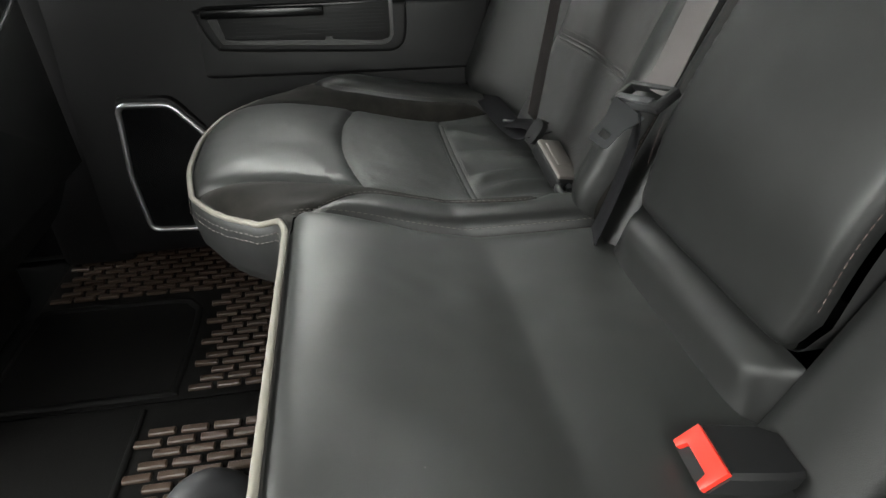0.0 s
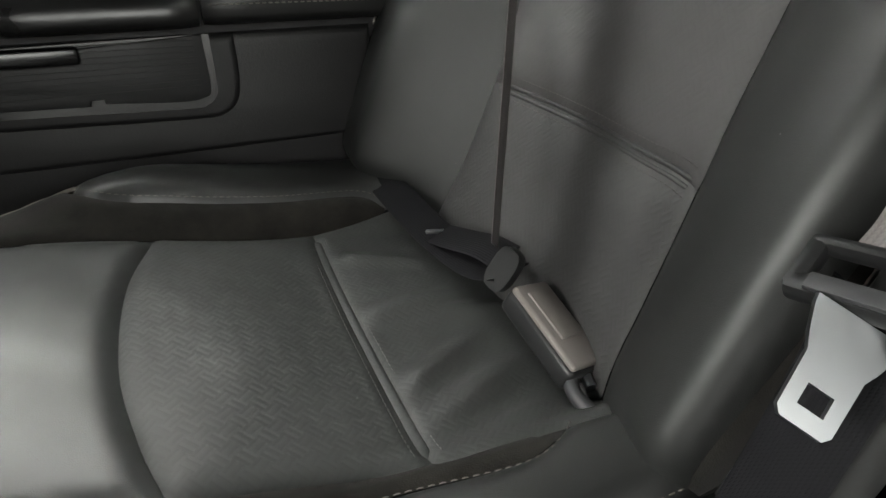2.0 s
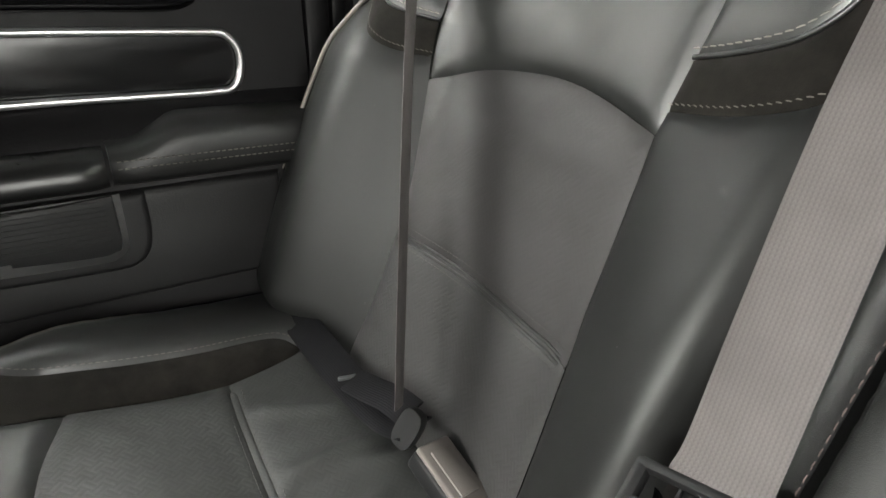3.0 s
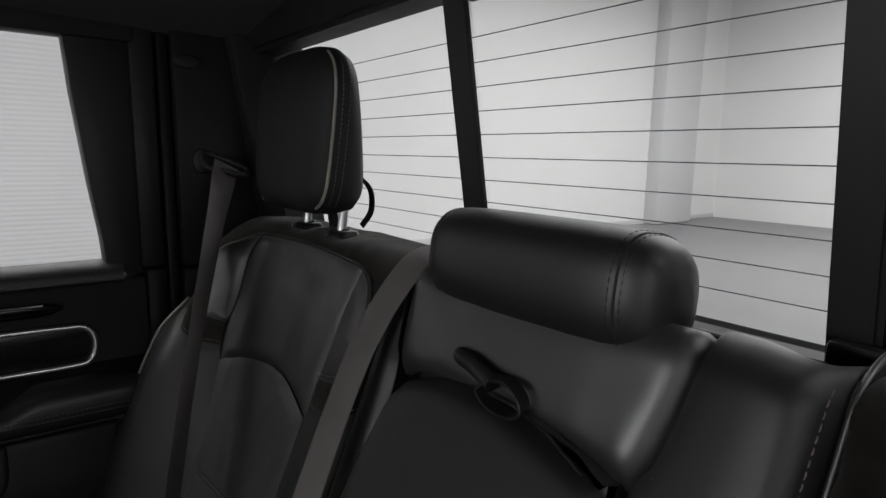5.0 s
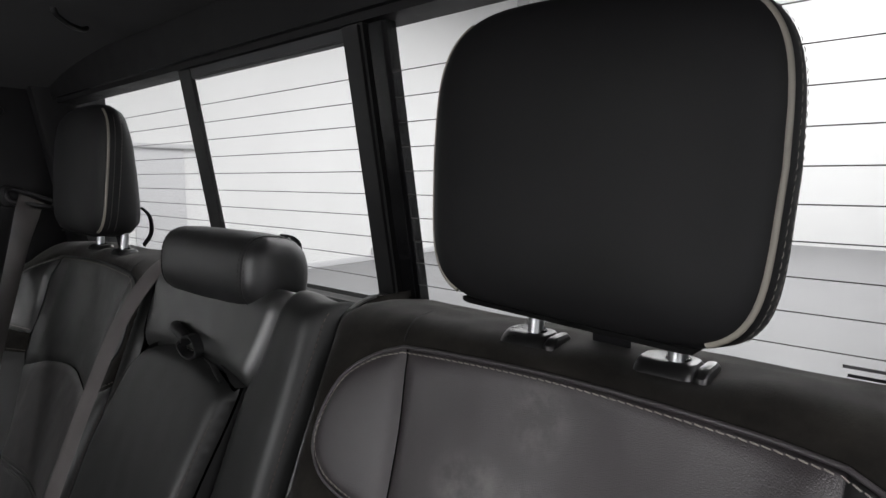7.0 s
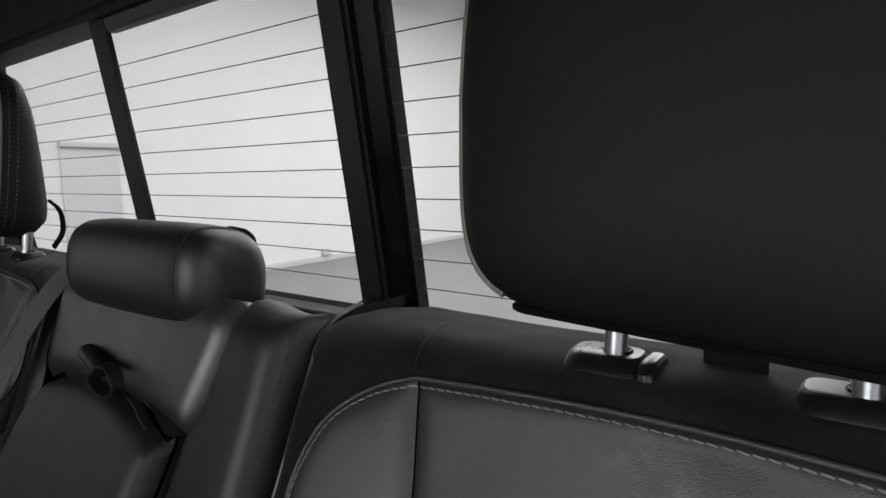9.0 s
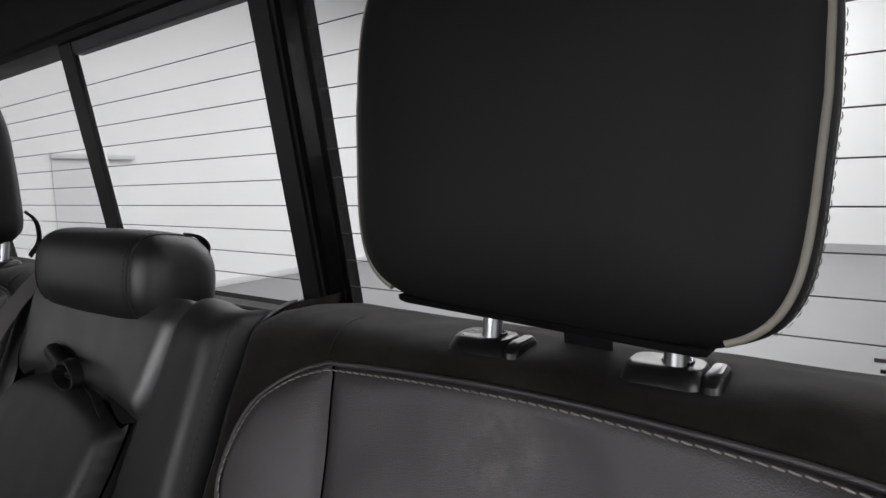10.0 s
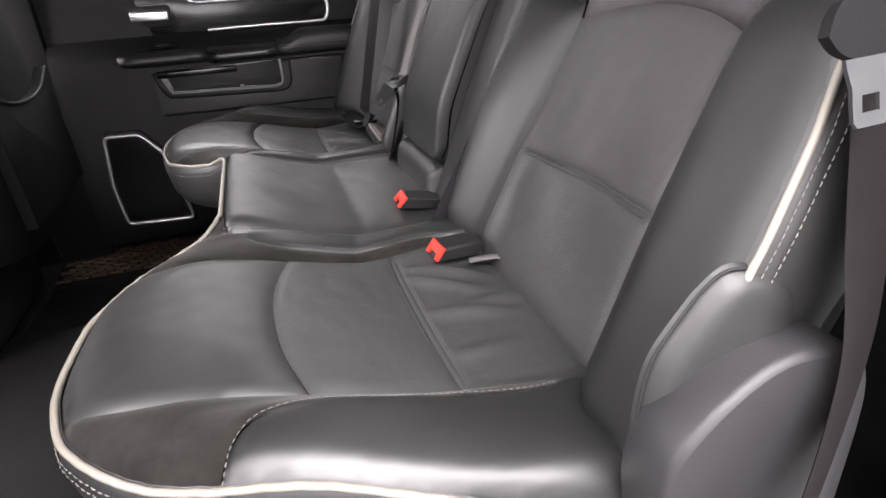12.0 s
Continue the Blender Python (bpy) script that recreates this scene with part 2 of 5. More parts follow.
M_RED = plastic_mat("red_plastic", (0.75, 0.035, 0.02), 0.4, 200.0, 0.0001, 0.1)
M_BUCKLE_GREY = plastic_mat("grey_buckle_plastic", (0.15, 0.135, 0.125), 0.42)
M_WALL = paint_mat("white_wall_paint", (0.78, 0.78, 0.775), 0.7, 0.05)
M_WALL_GREY = paint_mat("grey_door_paint", (0.6, 0.6, 0.61), 0.6, 0.05)
M_FLOOR = paint_mat("grey_hall_floor", (0.20, 0.20, 0.205), 0.4, 0.2)
M_WIRE = plastic_mat("heater_wire", (0.02, 0.018, 0.017), 0.5)


def glass_mat():
    n = Nodes("window_glass")
    return n.put(Base_Color=(0.96, 0.97, 0.96), Roughness=0.0, IOR=1.1, Transmission_Weight=1.0)


M_GLASS = glass_mat()


# ---------------------------------------------------------------- tools
def thing(name, label, category, group="", kind=""):
    return tagged(new(name), label, category, group, kind)


def link_mesh(name, data, material, parent, label="", sharp=35):
    data.materials.append(material)
    data.polygons.foreach_set("use_smooth", [True] * len(data.polygons))
    data.set_sharp_from_angle(angle=radians(sharp))
    ob = new(name, data)
    if parent is not None:
        ob.parent = parent
    if label:
        tagged(ob, label)
    return ob


def part(name, bm, material, parent, label="", sharp=35):
    data = bpy.data.meshes.new(name)
    bm.to_mesh(data)
    bm.free()
    return link_mesh(name, data, material, parent, label, sharp)


def raw(name, verts, faces, material, parent, label="", sharp=35, fix=False):
    data = bpy.data.meshes.new(name)
    data.from_pydata([tuple(v) for v in verts], [], faces)
    if fix:
        bm = bmesh.new()
        bm.from_mesh(data)
        bmesh.ops.recalc_face_normals(bm, faces=bm.faces)
        bm.to_mesh(data)
        bm.free()
    data.update()
    return link_mesh(name, data, material, parent, label, sharp)


def spl(pts, n=8):
    """Catmull-Rom curve through points of any dimension."""
    p = [np.array(q, float) for q in pts]
    p = [2 * p[0] - p[1]] + p + [2 * p[-1] - p[-2]]
    out = []
    for i in range(1, len(p) - 2):
        for k in range(n):
            t = k / n
            a, b, c, d = p[i - 1], p[i], p[i + 1], p[i + 2]
            out.append(0.5 * (2 * b + (c - a) * t + (2 * a - 5 * b + 4 * c - d) * t * t + (3 * b - a - 3 * c + d) * t ** 3))
    out.append(p[-2])
    return out


def resample(pts, step, closed=False):
    p = [np.array(q, float) for q in pts]
    if closed:
        p.append(p[0])
    d = [0.0]
    for a, b in zip(p, p[1:]):
        d.append(d[-1] + np.linalg.norm(b - a))
    n = max(2, int(round(d[-1] / step)))
    p = np.array(p)
    at = np.linspace(0, d[-1], n + 1)
    out = np.stack([np.interp(at, d, p[:, i]) for i in range(p.shape[1])], 1)
    return list(out[:-1] if closed else out)


def chain(*runs):
    """Joins runs of points into one outline, dropping doubles."""
    out = []
    for run in runs:
        for q in run:
            q = np.array(q, float)
            if not out or np.linalg.norm(out[-1] - q) > 1e-4:
                out.append(q)
    if np.linalg.norm(out[0] - out[-1]) < 1e-4:
        out.pop()
    return out


def surf_normal(surf, u, v, h=1e-3):
    a = (np.array(surf(u + h, v)) - np.array(surf(u - h, v)))
    b = (np.array(surf(u, v + h)) - np.array(surf(u, v - h)))
    n = np.cross(a, b)
    return n / (np.linalg.norm(n) + 1e-12)


from mathutils.geometry import delaunay_2d_cdt


def edge_distance(pts, outline):
    a = np.array(outline)
    b = np.roll(a, -1, 0)
    ab = b - a
    best = np.full(len(pts), 9.0)
    for i in range(len(a)):
        t = np.clip(((pts - a[i]) @ ab[i]) / (ab[i] @ ab[i] + 1e-12), 0, 1)
        best = np.minimum(best, np.linalg.norm(pts - a[i] - t[:, None] * ab[i], axis=1))
    return best


def inside(pts, outline):
    a = np.array(outline)
    b = np.roll(a, -1, 0)
    odd = np.zeros(len(pts), bool)
    for p, q in zip(a, b):
        if p[1] == q[1]:
            continue
        hit = ((p[1] > pts[:, 1]) != (q[1] > pts[:, 1])) & (pts[:, 0] < (q[0] - p[0]) * (pts[:, 1] - p[1]) / (q[1] - p[1]) + p[0])
        odd ^= hit
    return odd


def panel(name, outline, surf, material, parent, label="", step=0.008, drop=0.005, roll=0.012, puff=0.004, out=1.0, extra=None):
    """A stitched panel: the surface inside an outline, padded in the middle and drawn in along its seams. out: sign that turns the
    surface's normal towards the sitter; extra: further height by place."""
    ol = np.array(resample(outline, step * 0.8, True))
    lo, hi = ol.min(0), ol.max(0)
    gx, gy = np.meshgrid(np.arange(lo[0], hi[0], step), np.arange(lo[1], hi[1], step))
    gx = gx + (np.arange(gx.shape[0]) % 2)[:, None] * step * 0.5
    g = np.stack([gx.ravel(), gy.ravel()], 1)
    g = g[inside(g, ol)]
    d = edge_distance(g, ol) if len(g) else np.zeros(0)
    g = g[d > step * 0.5]
    d = d[d > step * 0.5]
    # a close row beside the seam keeps its roll crisp
    pts = np.concatenate([ol, g])
    dist = np.concatenate([np.zeros(len(ol)), d])
    n = len(ol)
    r = delaunay_2d_cdt([Vector(p) for p in pts], [(i, (i + 1) % n) for i in range(n)], [], 1, 1e-6)
    v2, faces, orig = r[0], r[2], r[3]
    verts = []
    for i, p in enumerate(v2):
        u, w = p
        dd = dist[orig[i][0]] if orig[i] else 0.0
        t = min(1.0, dd / roll)
        h = -drop * (1 - t) ** 2.2 + puff * (1 - math.exp(-dd / 0.035))
        if extra:
            h += extra(u, w) * min(1.0, dd / 0.02)
        verts.append(np.array(surf(u, w)) + surf_normal(surf, u, w) * out * h)
    f0 = faces[0]
    e = np.cross(verts[f0[1]] - verts[f0[0]], verts[f0[2]] - verts[f0[0]])
    u, w = v2[f0[0]]
    if np.dot(e, surf_normal(surf, u, w) * out) < 0:
        faces = [tuple(reversed(f)) for f in faces]
    return raw(name, verts, [tuple(f) for f in faces], material, parent, label, 80)


def frames_along(path):
    p = np.array(path)
    t = np.gradient(p, axis=0)
    t /= np.linalg.norm(t, axis=1)[:, None] + 1e-12
    n = np.cross(t[0], (0, 0, 1.0))
    if np.linalg.norm(n) < 1e-3:
        n = np.cross(t[0], (0, 1.0, 0))
    n /= np.linalg.norm(n)
    out = []
    for i in range(len(p)):
        n = n - t[i] * np.dot(n, t[i])
        n /= np.linalg.norm(n) + 1e-12
        out.append((p[i], t[i], n.copy(), np.cross(t[i], n)))
    return out


def tube(name, path, radius, material, parent, label="", sides=8, step=0.006, closed=False, flat=1.0):
    path = resample(path, step, closed)
    fr = frames_along(path)
    verts, faces = [], []
    for p, t, n, b in fr:
        for k in range(sides):
            a = 2 * math.pi * k / sides
            verts.append(p + n * math.cos(a) * radius + b * math.sin(a) * radius * flat)
    m = len(fr)
    for i in range(m if closed else m - 1):
        j = (i + 1) % m
        for k in range(sides):
            l = (k + 1) % sides
            faces.append((i * sides + k, i * sides + l, j * sides + l, j * sides + k))
    if not closed:
        faces.append(tuple(range(sides))[::-1])
        faces.append(tuple((m - 1) * sides + k for k in range(sides)))
    return raw(name, verts, faces, material, parent, label, 60, True)


def stitch_row(rows, material, parent, length=0.006, gap=0.0032, thick=0.0007, name="stitching", label=""):
    """Rows of raised thread stitches along 3D paths; each row: (path, way out of the cloth, slant)."""
    verts, faces = [], []
    for path, ups, slant in rows:
        p = np.array(path)
        d = np.concatenate([[0], np.cumsum(np.linalg.norm(np.diff(p, axis=0), axis=1))])
        at = 0.0
        while at + length < d[-1]:
            a = np.array([np.interp(at, d, p[:, i]) for i in range(3)])
            b = np.array([np.interp(at + length, d, p[:, i]) for i in range(3)])
            k = min(len(ups) - 1, int(np.searchsorted(d, at)))
            up = np.array(ups[k])
            t = b - a
            t /= np.linalg.norm(t) + 1e-12
            s = np.cross(t, up)
            s /= np.linalg.norm(s) + 1e-12
            a, b = a - s * slant, b + s * slant
            base = len(verts)
            mid = (a + b) / 2 + up * thick * 1.1
            for q, w in ((a + up * thick * 0.5, 0.75), (mid, 1.0), (b + up * thick * 0.5, 0.75)):
                verts.extend([q + s * thick * w, q + up * thick * w, q - s * thick * w])
            for i in (0, 3):
                faces.append((base + i, base + i + 1, base + i + 4, base + i + 3))
                faces.append((base + i + 1, base + i + 2, base + i + 5, base + i + 4))
            at += length + gap
    return tagged(raw(name, verts, faces, material, parent, label, 70), kind="stuff")


def on_surf(path2, surf, out, lift=0.0008, shift=0.0):
    """A path and its outward ways on a padded surface; shift: sideways in the surface."""
    p = np.array(resample(path2, 0.004))
    t = np.gradient(p, axis=0)
    t /= np.linalg.norm(t, axis=1)[:, None] + 1e-12
    q = p + np.stack([-t[:, 1], t[:, 0]], 1) * shift
    ups = [surf_normal(surf, *a) * out for a in q]
    return [np.array(surf(*a)) + u * lift for a, u in zip(q, ups)], ups


def box_bm(bm, size, m, bevel=0.0, segments=2):
    r = bmesh.ops.create_cube(bm, size=1.0, matrix=m @ Matrix.Diagonal((*size, 1)))
    if bevel:
        edges = list({e for v in r["verts"] for e in v.link_edges})
        bmesh.ops.bevel(bm, geom=edges, offset=bevel, segments=segments, affect="EDGES", profile=0.5)


def box(name, size, m, material, parent=None, bevel=0.003, label="", segments=2):
    bm = bmesh.new()
    box_bm(bm, size, m, bevel, segments)
    return part(name, bm, material, parent, label)


def rod(name, a, b, radius, material, parent, label="", sides=14, radius2=None):
    a, b = Vector(a), Vector(b)
    bm = bmesh.new()
    m = Matrix.Translation((a + b) / 2) @ (b - a).to_track_quat("Z", "Y").to_matrix().to_4x4()
    bmesh.ops.create_cone(bm, cap_ends=True, segments=sides, radius1=radius, radius2=radius if radius2 is None else radius2, depth=(b - a).length, matrix=m)
    return part(name, bm, material, parent, label)


def prism(name, outline, place, depth, material, parent, label="", bevel=0.003, segments=2):
    """An outline pushed out to a slab. place(u, v, w) gives the point; w runs from 0 to depth."""
    bm = bmesh.new()
    a = [bm.verts.new(tuple(place(u, v, 0.0))) for u, v in outline]
    b = [bm.verts.new(tuple(place(u, v, depth))) for u, v in outline]
    n = len(a)
    bm.faces.new(a)
    top = bm.faces.new(b[::-1])
    for i in range(n):
        bm.faces.new((a[i], b[i], b[(i + 1) % n], a[(i + 1) % n]))
    bmesh.ops.recalc_face_normals(bm, faces=bm.faces)
    if bevel:
        bmesh.ops.bevel(bm, geom=list(top.edges), offset=bevel, segments=segments, affect="EDGES", profile=0.5)
    return part(name, bm, material, parent, label)


def loft(name, sections, material, parent, label="", sharp=40, closed=True, caps=True):
    """A skin over cross-sections with the same number of points."""
    verts, faces = [], []
    m = len(sections[0])
    for s in sections:
        verts.extend(s)
    for i in range(len(sections) - 1):
        for k in range(m if closed else m - 1):
            l = (k + 1) % m
            faces.append((i * m + k, i * m + l, (i + 1) * m + l, (i + 1) * m + k))
    if caps and closed:
        faces.append(tuple(range(m))[::-1])
        faces.append(tuple((len(sections) - 1) * m + k for k in range(m)))
    return raw(name, verts, faces, material, parent, label, sharp, True)


def band(name, path, ways, width, thick, material, parent, label=""):
    """A strap along a path; ways: the direction of its width at each point."""
    p = np.array(path)
    t = np.gradient(p, axis=0)
    sections = []
    for q, d, w in zip(p, t, ways):
        w = np.array(w, float)
        d = d / (np.linalg.norm(d) + 1e-12)
        w = w - d * np.dot(w, d)
        w /= np.linalg.norm(w)
        n = np.cross(d, w)
        h = width / 2
        sections.append([q - w * h, q - w * h * 0.9 + n * thick / 2, q + w * h * 0.9 + n * thick / 2, q + w * h, q + w * h * 0.9 - n * thick / 2, q - w * h * 0.9 - n * thick / 2])
    ob = loft(name, sections, material, parent, label, 60)
    along = np.concatenate([[0], np.cumsum(np.linalg.norm(np.diff(p, axis=0), axis=1))])
    across = (-0.5, -0.45, 0.45, 0.5, 0.45, -0.45)
    layer = ob.data.uv_layers.new(name="strap")
    for lp_ in ob.data.loops:
        k = lp_.vertex_index
        layer.data[lp_.index].uv = (across[k % 6] * width, along[k // 6])
    return ob


def mirror(pts, s):
    return [(p[0], p[1] * s) for p in pts]


def flip(pts, s):
    return [(p[0] * s, p[1]) for p in pts]


def smooth(a, b, x):
    t = min(1.0, max(0.0, (x - a) / (b - a)))
    return t * t * (3 - 2 * t)


def curve(pts):
    dense = np.array(spl(pts, 12))
    return lambda x: float(np.interp(x, dense[:, 0], dense[:, 1]))


# ---------------------------------------------------------------- hall around the truck
GROUND = -0.75
GX0, GX1, GZ = 3.45, 4.25, 1.5
box("floor", (30.0, 24.0, 0.2), pose(5.0, -2.0, GROUND - 0.1), M_FLOOR, None, 0.0)
tagged(bpy.data.objects["floor"], "smooth grey painted hall floor", "floor", kind="structure")
for nm, size, at, lb in (
    ("wall_far", (30.0, 0.2, 8.6), (5.0, 8.9, GROUND + 4.3), "plain white painted hall wall"),
    ("wall_back", (0.2, 24.0, 8.6), (17.5, -2.0, GROUND + 4.3), "plain white painted hall wall"),
    ("wall_near", (30.0, 0.2, 8.6), (5.0, -13.0, GROUND + 4.3), "plain white painted hall wall"),
    ("wall_front", (0.2, 24.0, 8.6), (-10.0, -2.0, GROUND + 4.3), "plain white painted hall wall"),
):
    w = box(nm, size, pose(*at), M_WALL, None, 0.0)
    tagged(w, lb, "wall", kind="structure")
tagged(box("ceiling", (30.0, 24.0, 0.2), pose(5.0, -2.0, GROUND + 8.7), M_WALL, None, 0.0), "white hall ceiling", "ceiling", kind="structure")
pil = box("pilaster", (1.7, 0.4, 8.5), pose(14.6, 8.62, GROUND + 4.26), M_WALL_GREY, None, 0.02)
tagged(pil, "pale grey square pilaster on the white wall", "pilaster", kind="structure")
gate = thing("hall_door", "closed pale grey flush door in the white wall", "door", kind="structure")
box("leaf", (GX1 - GX0, 0.03, GZ + 0.75), pose((GX0 + GX1) / 2, 8.785, (GZ - 0.75) / 2), M_WALL_GREY, gate, 0.004)
box("lintel", (GX1 - GX0 + 0.36, 0.10, 0.07), pose((GX0 + GX1) / 2 + 0.17, 8.76, GZ + 0.03), M_WALL_GREY, gate, 0.008)
skirt = box("baseboard", (28.0, 0.03, 0.12), pose(4.8, 8.78, GROUND + 0.06), M_WALL_GREY, None, 0.004)
tagged(skirt, "grey skirting strip along the wall", "baseboard", kind="structure")

shut = thing("roller_shutter", "closed pale grey ribbed roller shutter in the white wall", "shutter", kind="structure")
secs = []
for x in (-0.78, 2.6):
    prof = []
    for k in range(330):
        z = GROUND + 0.02 + k * 0.0125
        prof.append((x, 8.785 - 0.004 * abs(math.sin(math.pi * (z - GROUND) / 0.0625)), z))
    secs.append(prof)
loft("curtain", secs, M_WALL_GREY, shut, "", 30, False, False)
for x in (-0.82, 2.64):
    box("guide_rail", (0.08, 0.05, 4.15), pose(x, 8.775, GROUND + 2.08), M_WALL, shut, 0.006)
sign = bpy.data.curves.new("wall_letter", "FONT")
sign.body, sign.size, sign.extrude = "W", 1.1, 0.01
letter = tagged(new("wall_letter", sign), "large dark grey painted letter on the white wall", "letter")
letter.matrix_world = pose(15.75, 8.78, 5.95, 90, 0, 0)
sign.materials.append(M_TRIM_GREY)
wb = thing("wall_box", "small pale grey box low on the hall wall", "wall box")
box("case", (0.22, 0.08, 0.14), pose(8.35, 8.75, GROUND + 0.20), M_WALL_GREY, wb, 0.01)
# ---------------------------------------------------------------- seat surfaces
cush_z = curve([(-0.50, 0.438), (-0.465, 0.451), (-0.43, 0.458), (-0.38, 0.460), (-0.33, 0.456), (-0.25, 0.438), (-0.125, 0.406), (0.0, 0.389), (0.08, 0.382)])


PIPE_IN = [(-0.330, 0.150), (-0.341, 0.182), (-0.374, 0.211), (-0.419, 0.255), (-0.449, 0.300)]
PIPE_MID = [(-0.449, 0.300), (-0.463, 0.365), (-0.468, 0.44), (-0.465, 0.49), (-0.453, 0.537)]
PIPE_OUT = [(-0.453, 0.537), (-0.440, 0.567), (-0.408, 0.607), (-0.372, 0.637), (-0.325, 0.662)]
PIPE_SIDE = [(-0.325, 0.662), (-0.25, 0.687), (-0.14, 0.719), (-0.055, 0.742)]
HALF_PIPE = spl(PIPE_IN) + spl(PIPE_MID)[1:] + spl(PIPE_OUT)[1:] + spl(PIPE_SIDE)[1:]
FRONT_EDGE = resample([(q[0], q[1]) for q in HALF_PIPE] , 0.003) + resample([(-0.330, 0.0), (-0.330, 0.15)], 0.003)
from mathutils.kdtree import KDTree
edge_tree = KDTree(len(FRONT_EDGE))
for i, q in enumerate(FRONT_EDGE):
    edge_tree.insert((q[0], q[1], 0), i)
edge_tree.balance()


def cush(x, y):
    a = abs(y)
    z = cush_z(x)
    mid = 1 - smooth(0.17, 0.24, a)
    z += mid * (0.013 * smooth(-0.2, -0.33, x) + 0.006)
    rear = smooth(-0.33, -0.2, x)
    z += max(0.0, 0.414 - z) * rear * smooth(0.31, 0.26, a)
    z -= 0.005 * math.exp(-((a - 0.2) / 0.012) ** 2)
    # the side bolsters stand above the seat's dish
    z += 0.030 * smooth(0.565, 0.625, a) * smooth(-0.38, -0.24, x)
    z += 0.008 * smooth(0.292, 0.252, a) * smooth(0.195, 0.215, a) * smooth(-0.36, -0.25, x)
    z -= 0.06 * smooth(0.69, 0.77, a) ** 2
    d = edge_tree.find((x, a, 0))[2]
    w = 0.3 * smooth(0.52, 0.60, a) + 0.8 * smooth(0.38, 0.29, a) * smooth(0.15, 0.22, a)
    return (x, y, z - (0.011 + 0.012 * w) * math.exp(-d / (0.014 + 0.008 * w)))


back_x = curve([(0.34, 0.0), (0.40, 0.012), (0.46, 0.036), (0.54, 0.068), (0.62, 0.102), (0.70, 0.136), (0.78, 0.168), (0.875, 0.205), (0.95, 0.232)])
TOP_V, TOP_R = 0.872, 0.0275


def back(y, v):
    """The outer seats' backs: y across, v up, rolling over the top edge."""
    a = abs(y)
    low = 1 - smooth(0.70, 0.80, v)
    inn = smooth(0.335, 0.205, a)
    bol_in = (0.016 + 0.03 * (1 - smooth(0.58, 0.78, v))) * inn - 0.045 * smooth(0.235, 0.18, a) ** 2
    out = smooth(0.572, 0.672, a)
    bol_out = (0.042 + 0.034 * low) * out
    dish = -0.012 * math.exp(-((a - 0.45) / 0.09) ** 2) * smooth(0.4, 0.5, v)
    p = (bol_in + bol_out + dish) * smooth(0.90, 0.84, v) * smooth(0.36, 0.45, v)
    if v <= TOP_V:
        return (back_x(v) - p, y, v)
    s = v - TOP_V
    ang = s / TOP_R
    x0 = back_x(TOP_V)
    if ang < math.pi / 2:
        return (x0 + TOP_R * (1 - math.cos(ang)) * 1.2 - p, y, TOP_V + TOP_R * math.sin(ang))
    return (x0 + TOP_R * 1.2 + s - TOP_R * math.pi / 2, y, TOP_V + TOP_R - 0.15 * max(0, s - TOP_R * math.pi / 2 - 0.03))


# ---------------------------------------------------------------- seat cushions
EDGE_IN = [(-0.449, 0.300), (-0.41, 0.290), (-0.34, 0.284), (-0.252, 0.287)]
EDGE_IN2 = [(-0.252, 0.287), (-0.19, 0.286), (-0.118, 0.280)]
EDGE_IN3 = [(-0.118, 0.280), (-0.06, 0.273), (0.035, 0.262)]
EDGE_OUT = [(-0.453, 0.537), (-0.40, 0.555), (-0.33, 0.561), (-0.255, 0.566)]
EDGE_OUT2 = [(-0.255, 0.566), (-0.19, 0.570), (-0.118, 0.577)]
EDGE_OUT3 = [(-0.118, 0.577), (-0.05, 0.592), (0.035, 0.615)]
ARC = [(-0.252, 0.287), (-0.266, 0.335), (-0.276, 0.40), (-0.273, 0.49), (-0.255, 0.566)]
STITCH_IN = [(-0.322, 0.2), (-0.303, 0.214), (-0.282, 0.241), (-0.254, 0.258), (-0.22, 0.263), (-0.157, 0.264), (-0.08, 0.254), (-0.05, 0.260), (-0.035, 0.271)]
STITCH_OUT = [(-0.325, 0.662), (-0.316, 0.635), (-0.298, 0.613), (-0.268, 0.602), (-0.22, 0.602), (-0.15, 0.608), (-0.085, 0.615), (-0.055, 0.613), (-0.035, 0.598)]


def wrinkles(seed, sgn):
    """Puckers that fan out behind the cross seam of a worn cushion."""
    def f(x, y):
        a = abs(y)
        h = 0.0
        for k, (cx, cy, ln, ang, amp) in enumerate(((-0.085, 0.36, 0.055, 0.5, 0.005), (-0.055, 0.335, 0.045, 0.4, 0.005), (-0.07, 0.44, 0.06, 0.15, 0.004), (-0.02, 0.42, 0.05, -0.1, 0.004), (-0.09, 0.52, 0.05, -0.2, 0.0035), (-0.04, 0.30, 0.03, 0.3, 0.003))):
            dx, dy = x - cx, a - cy
            u = dx * math.cos(ang) + dy * math.sin(ang)
            v = -dx * math.sin(ang) + dy * math.cos(ang)
            h += 1.7 * amp * math.exp(-(u / ln) ** 2 - (v / 0.011) ** 2)
        h += 0.003 * noise.noise(Vector((x * 14, y * 14, seed)))
        return h
    return f


def dimples(seed, amp=1.0):
    def f(x, y):
        return amp * (0.0028 * noise.noise(Vector((x * 11, y * 11, seed))) + 0.001 * noise.noise(Vector((x * 35, y * 35, seed + 3))))
    return f


def sunk(p, up, depth, n=3):
    """A cord whose two ends dive into the seams that it meets."""
    last = len(p) - 1
    return [q - u * depth * max(0.0, 1 - min(i, last - i) / n) for i, (q, u) in enumerate(zip(p, up))]


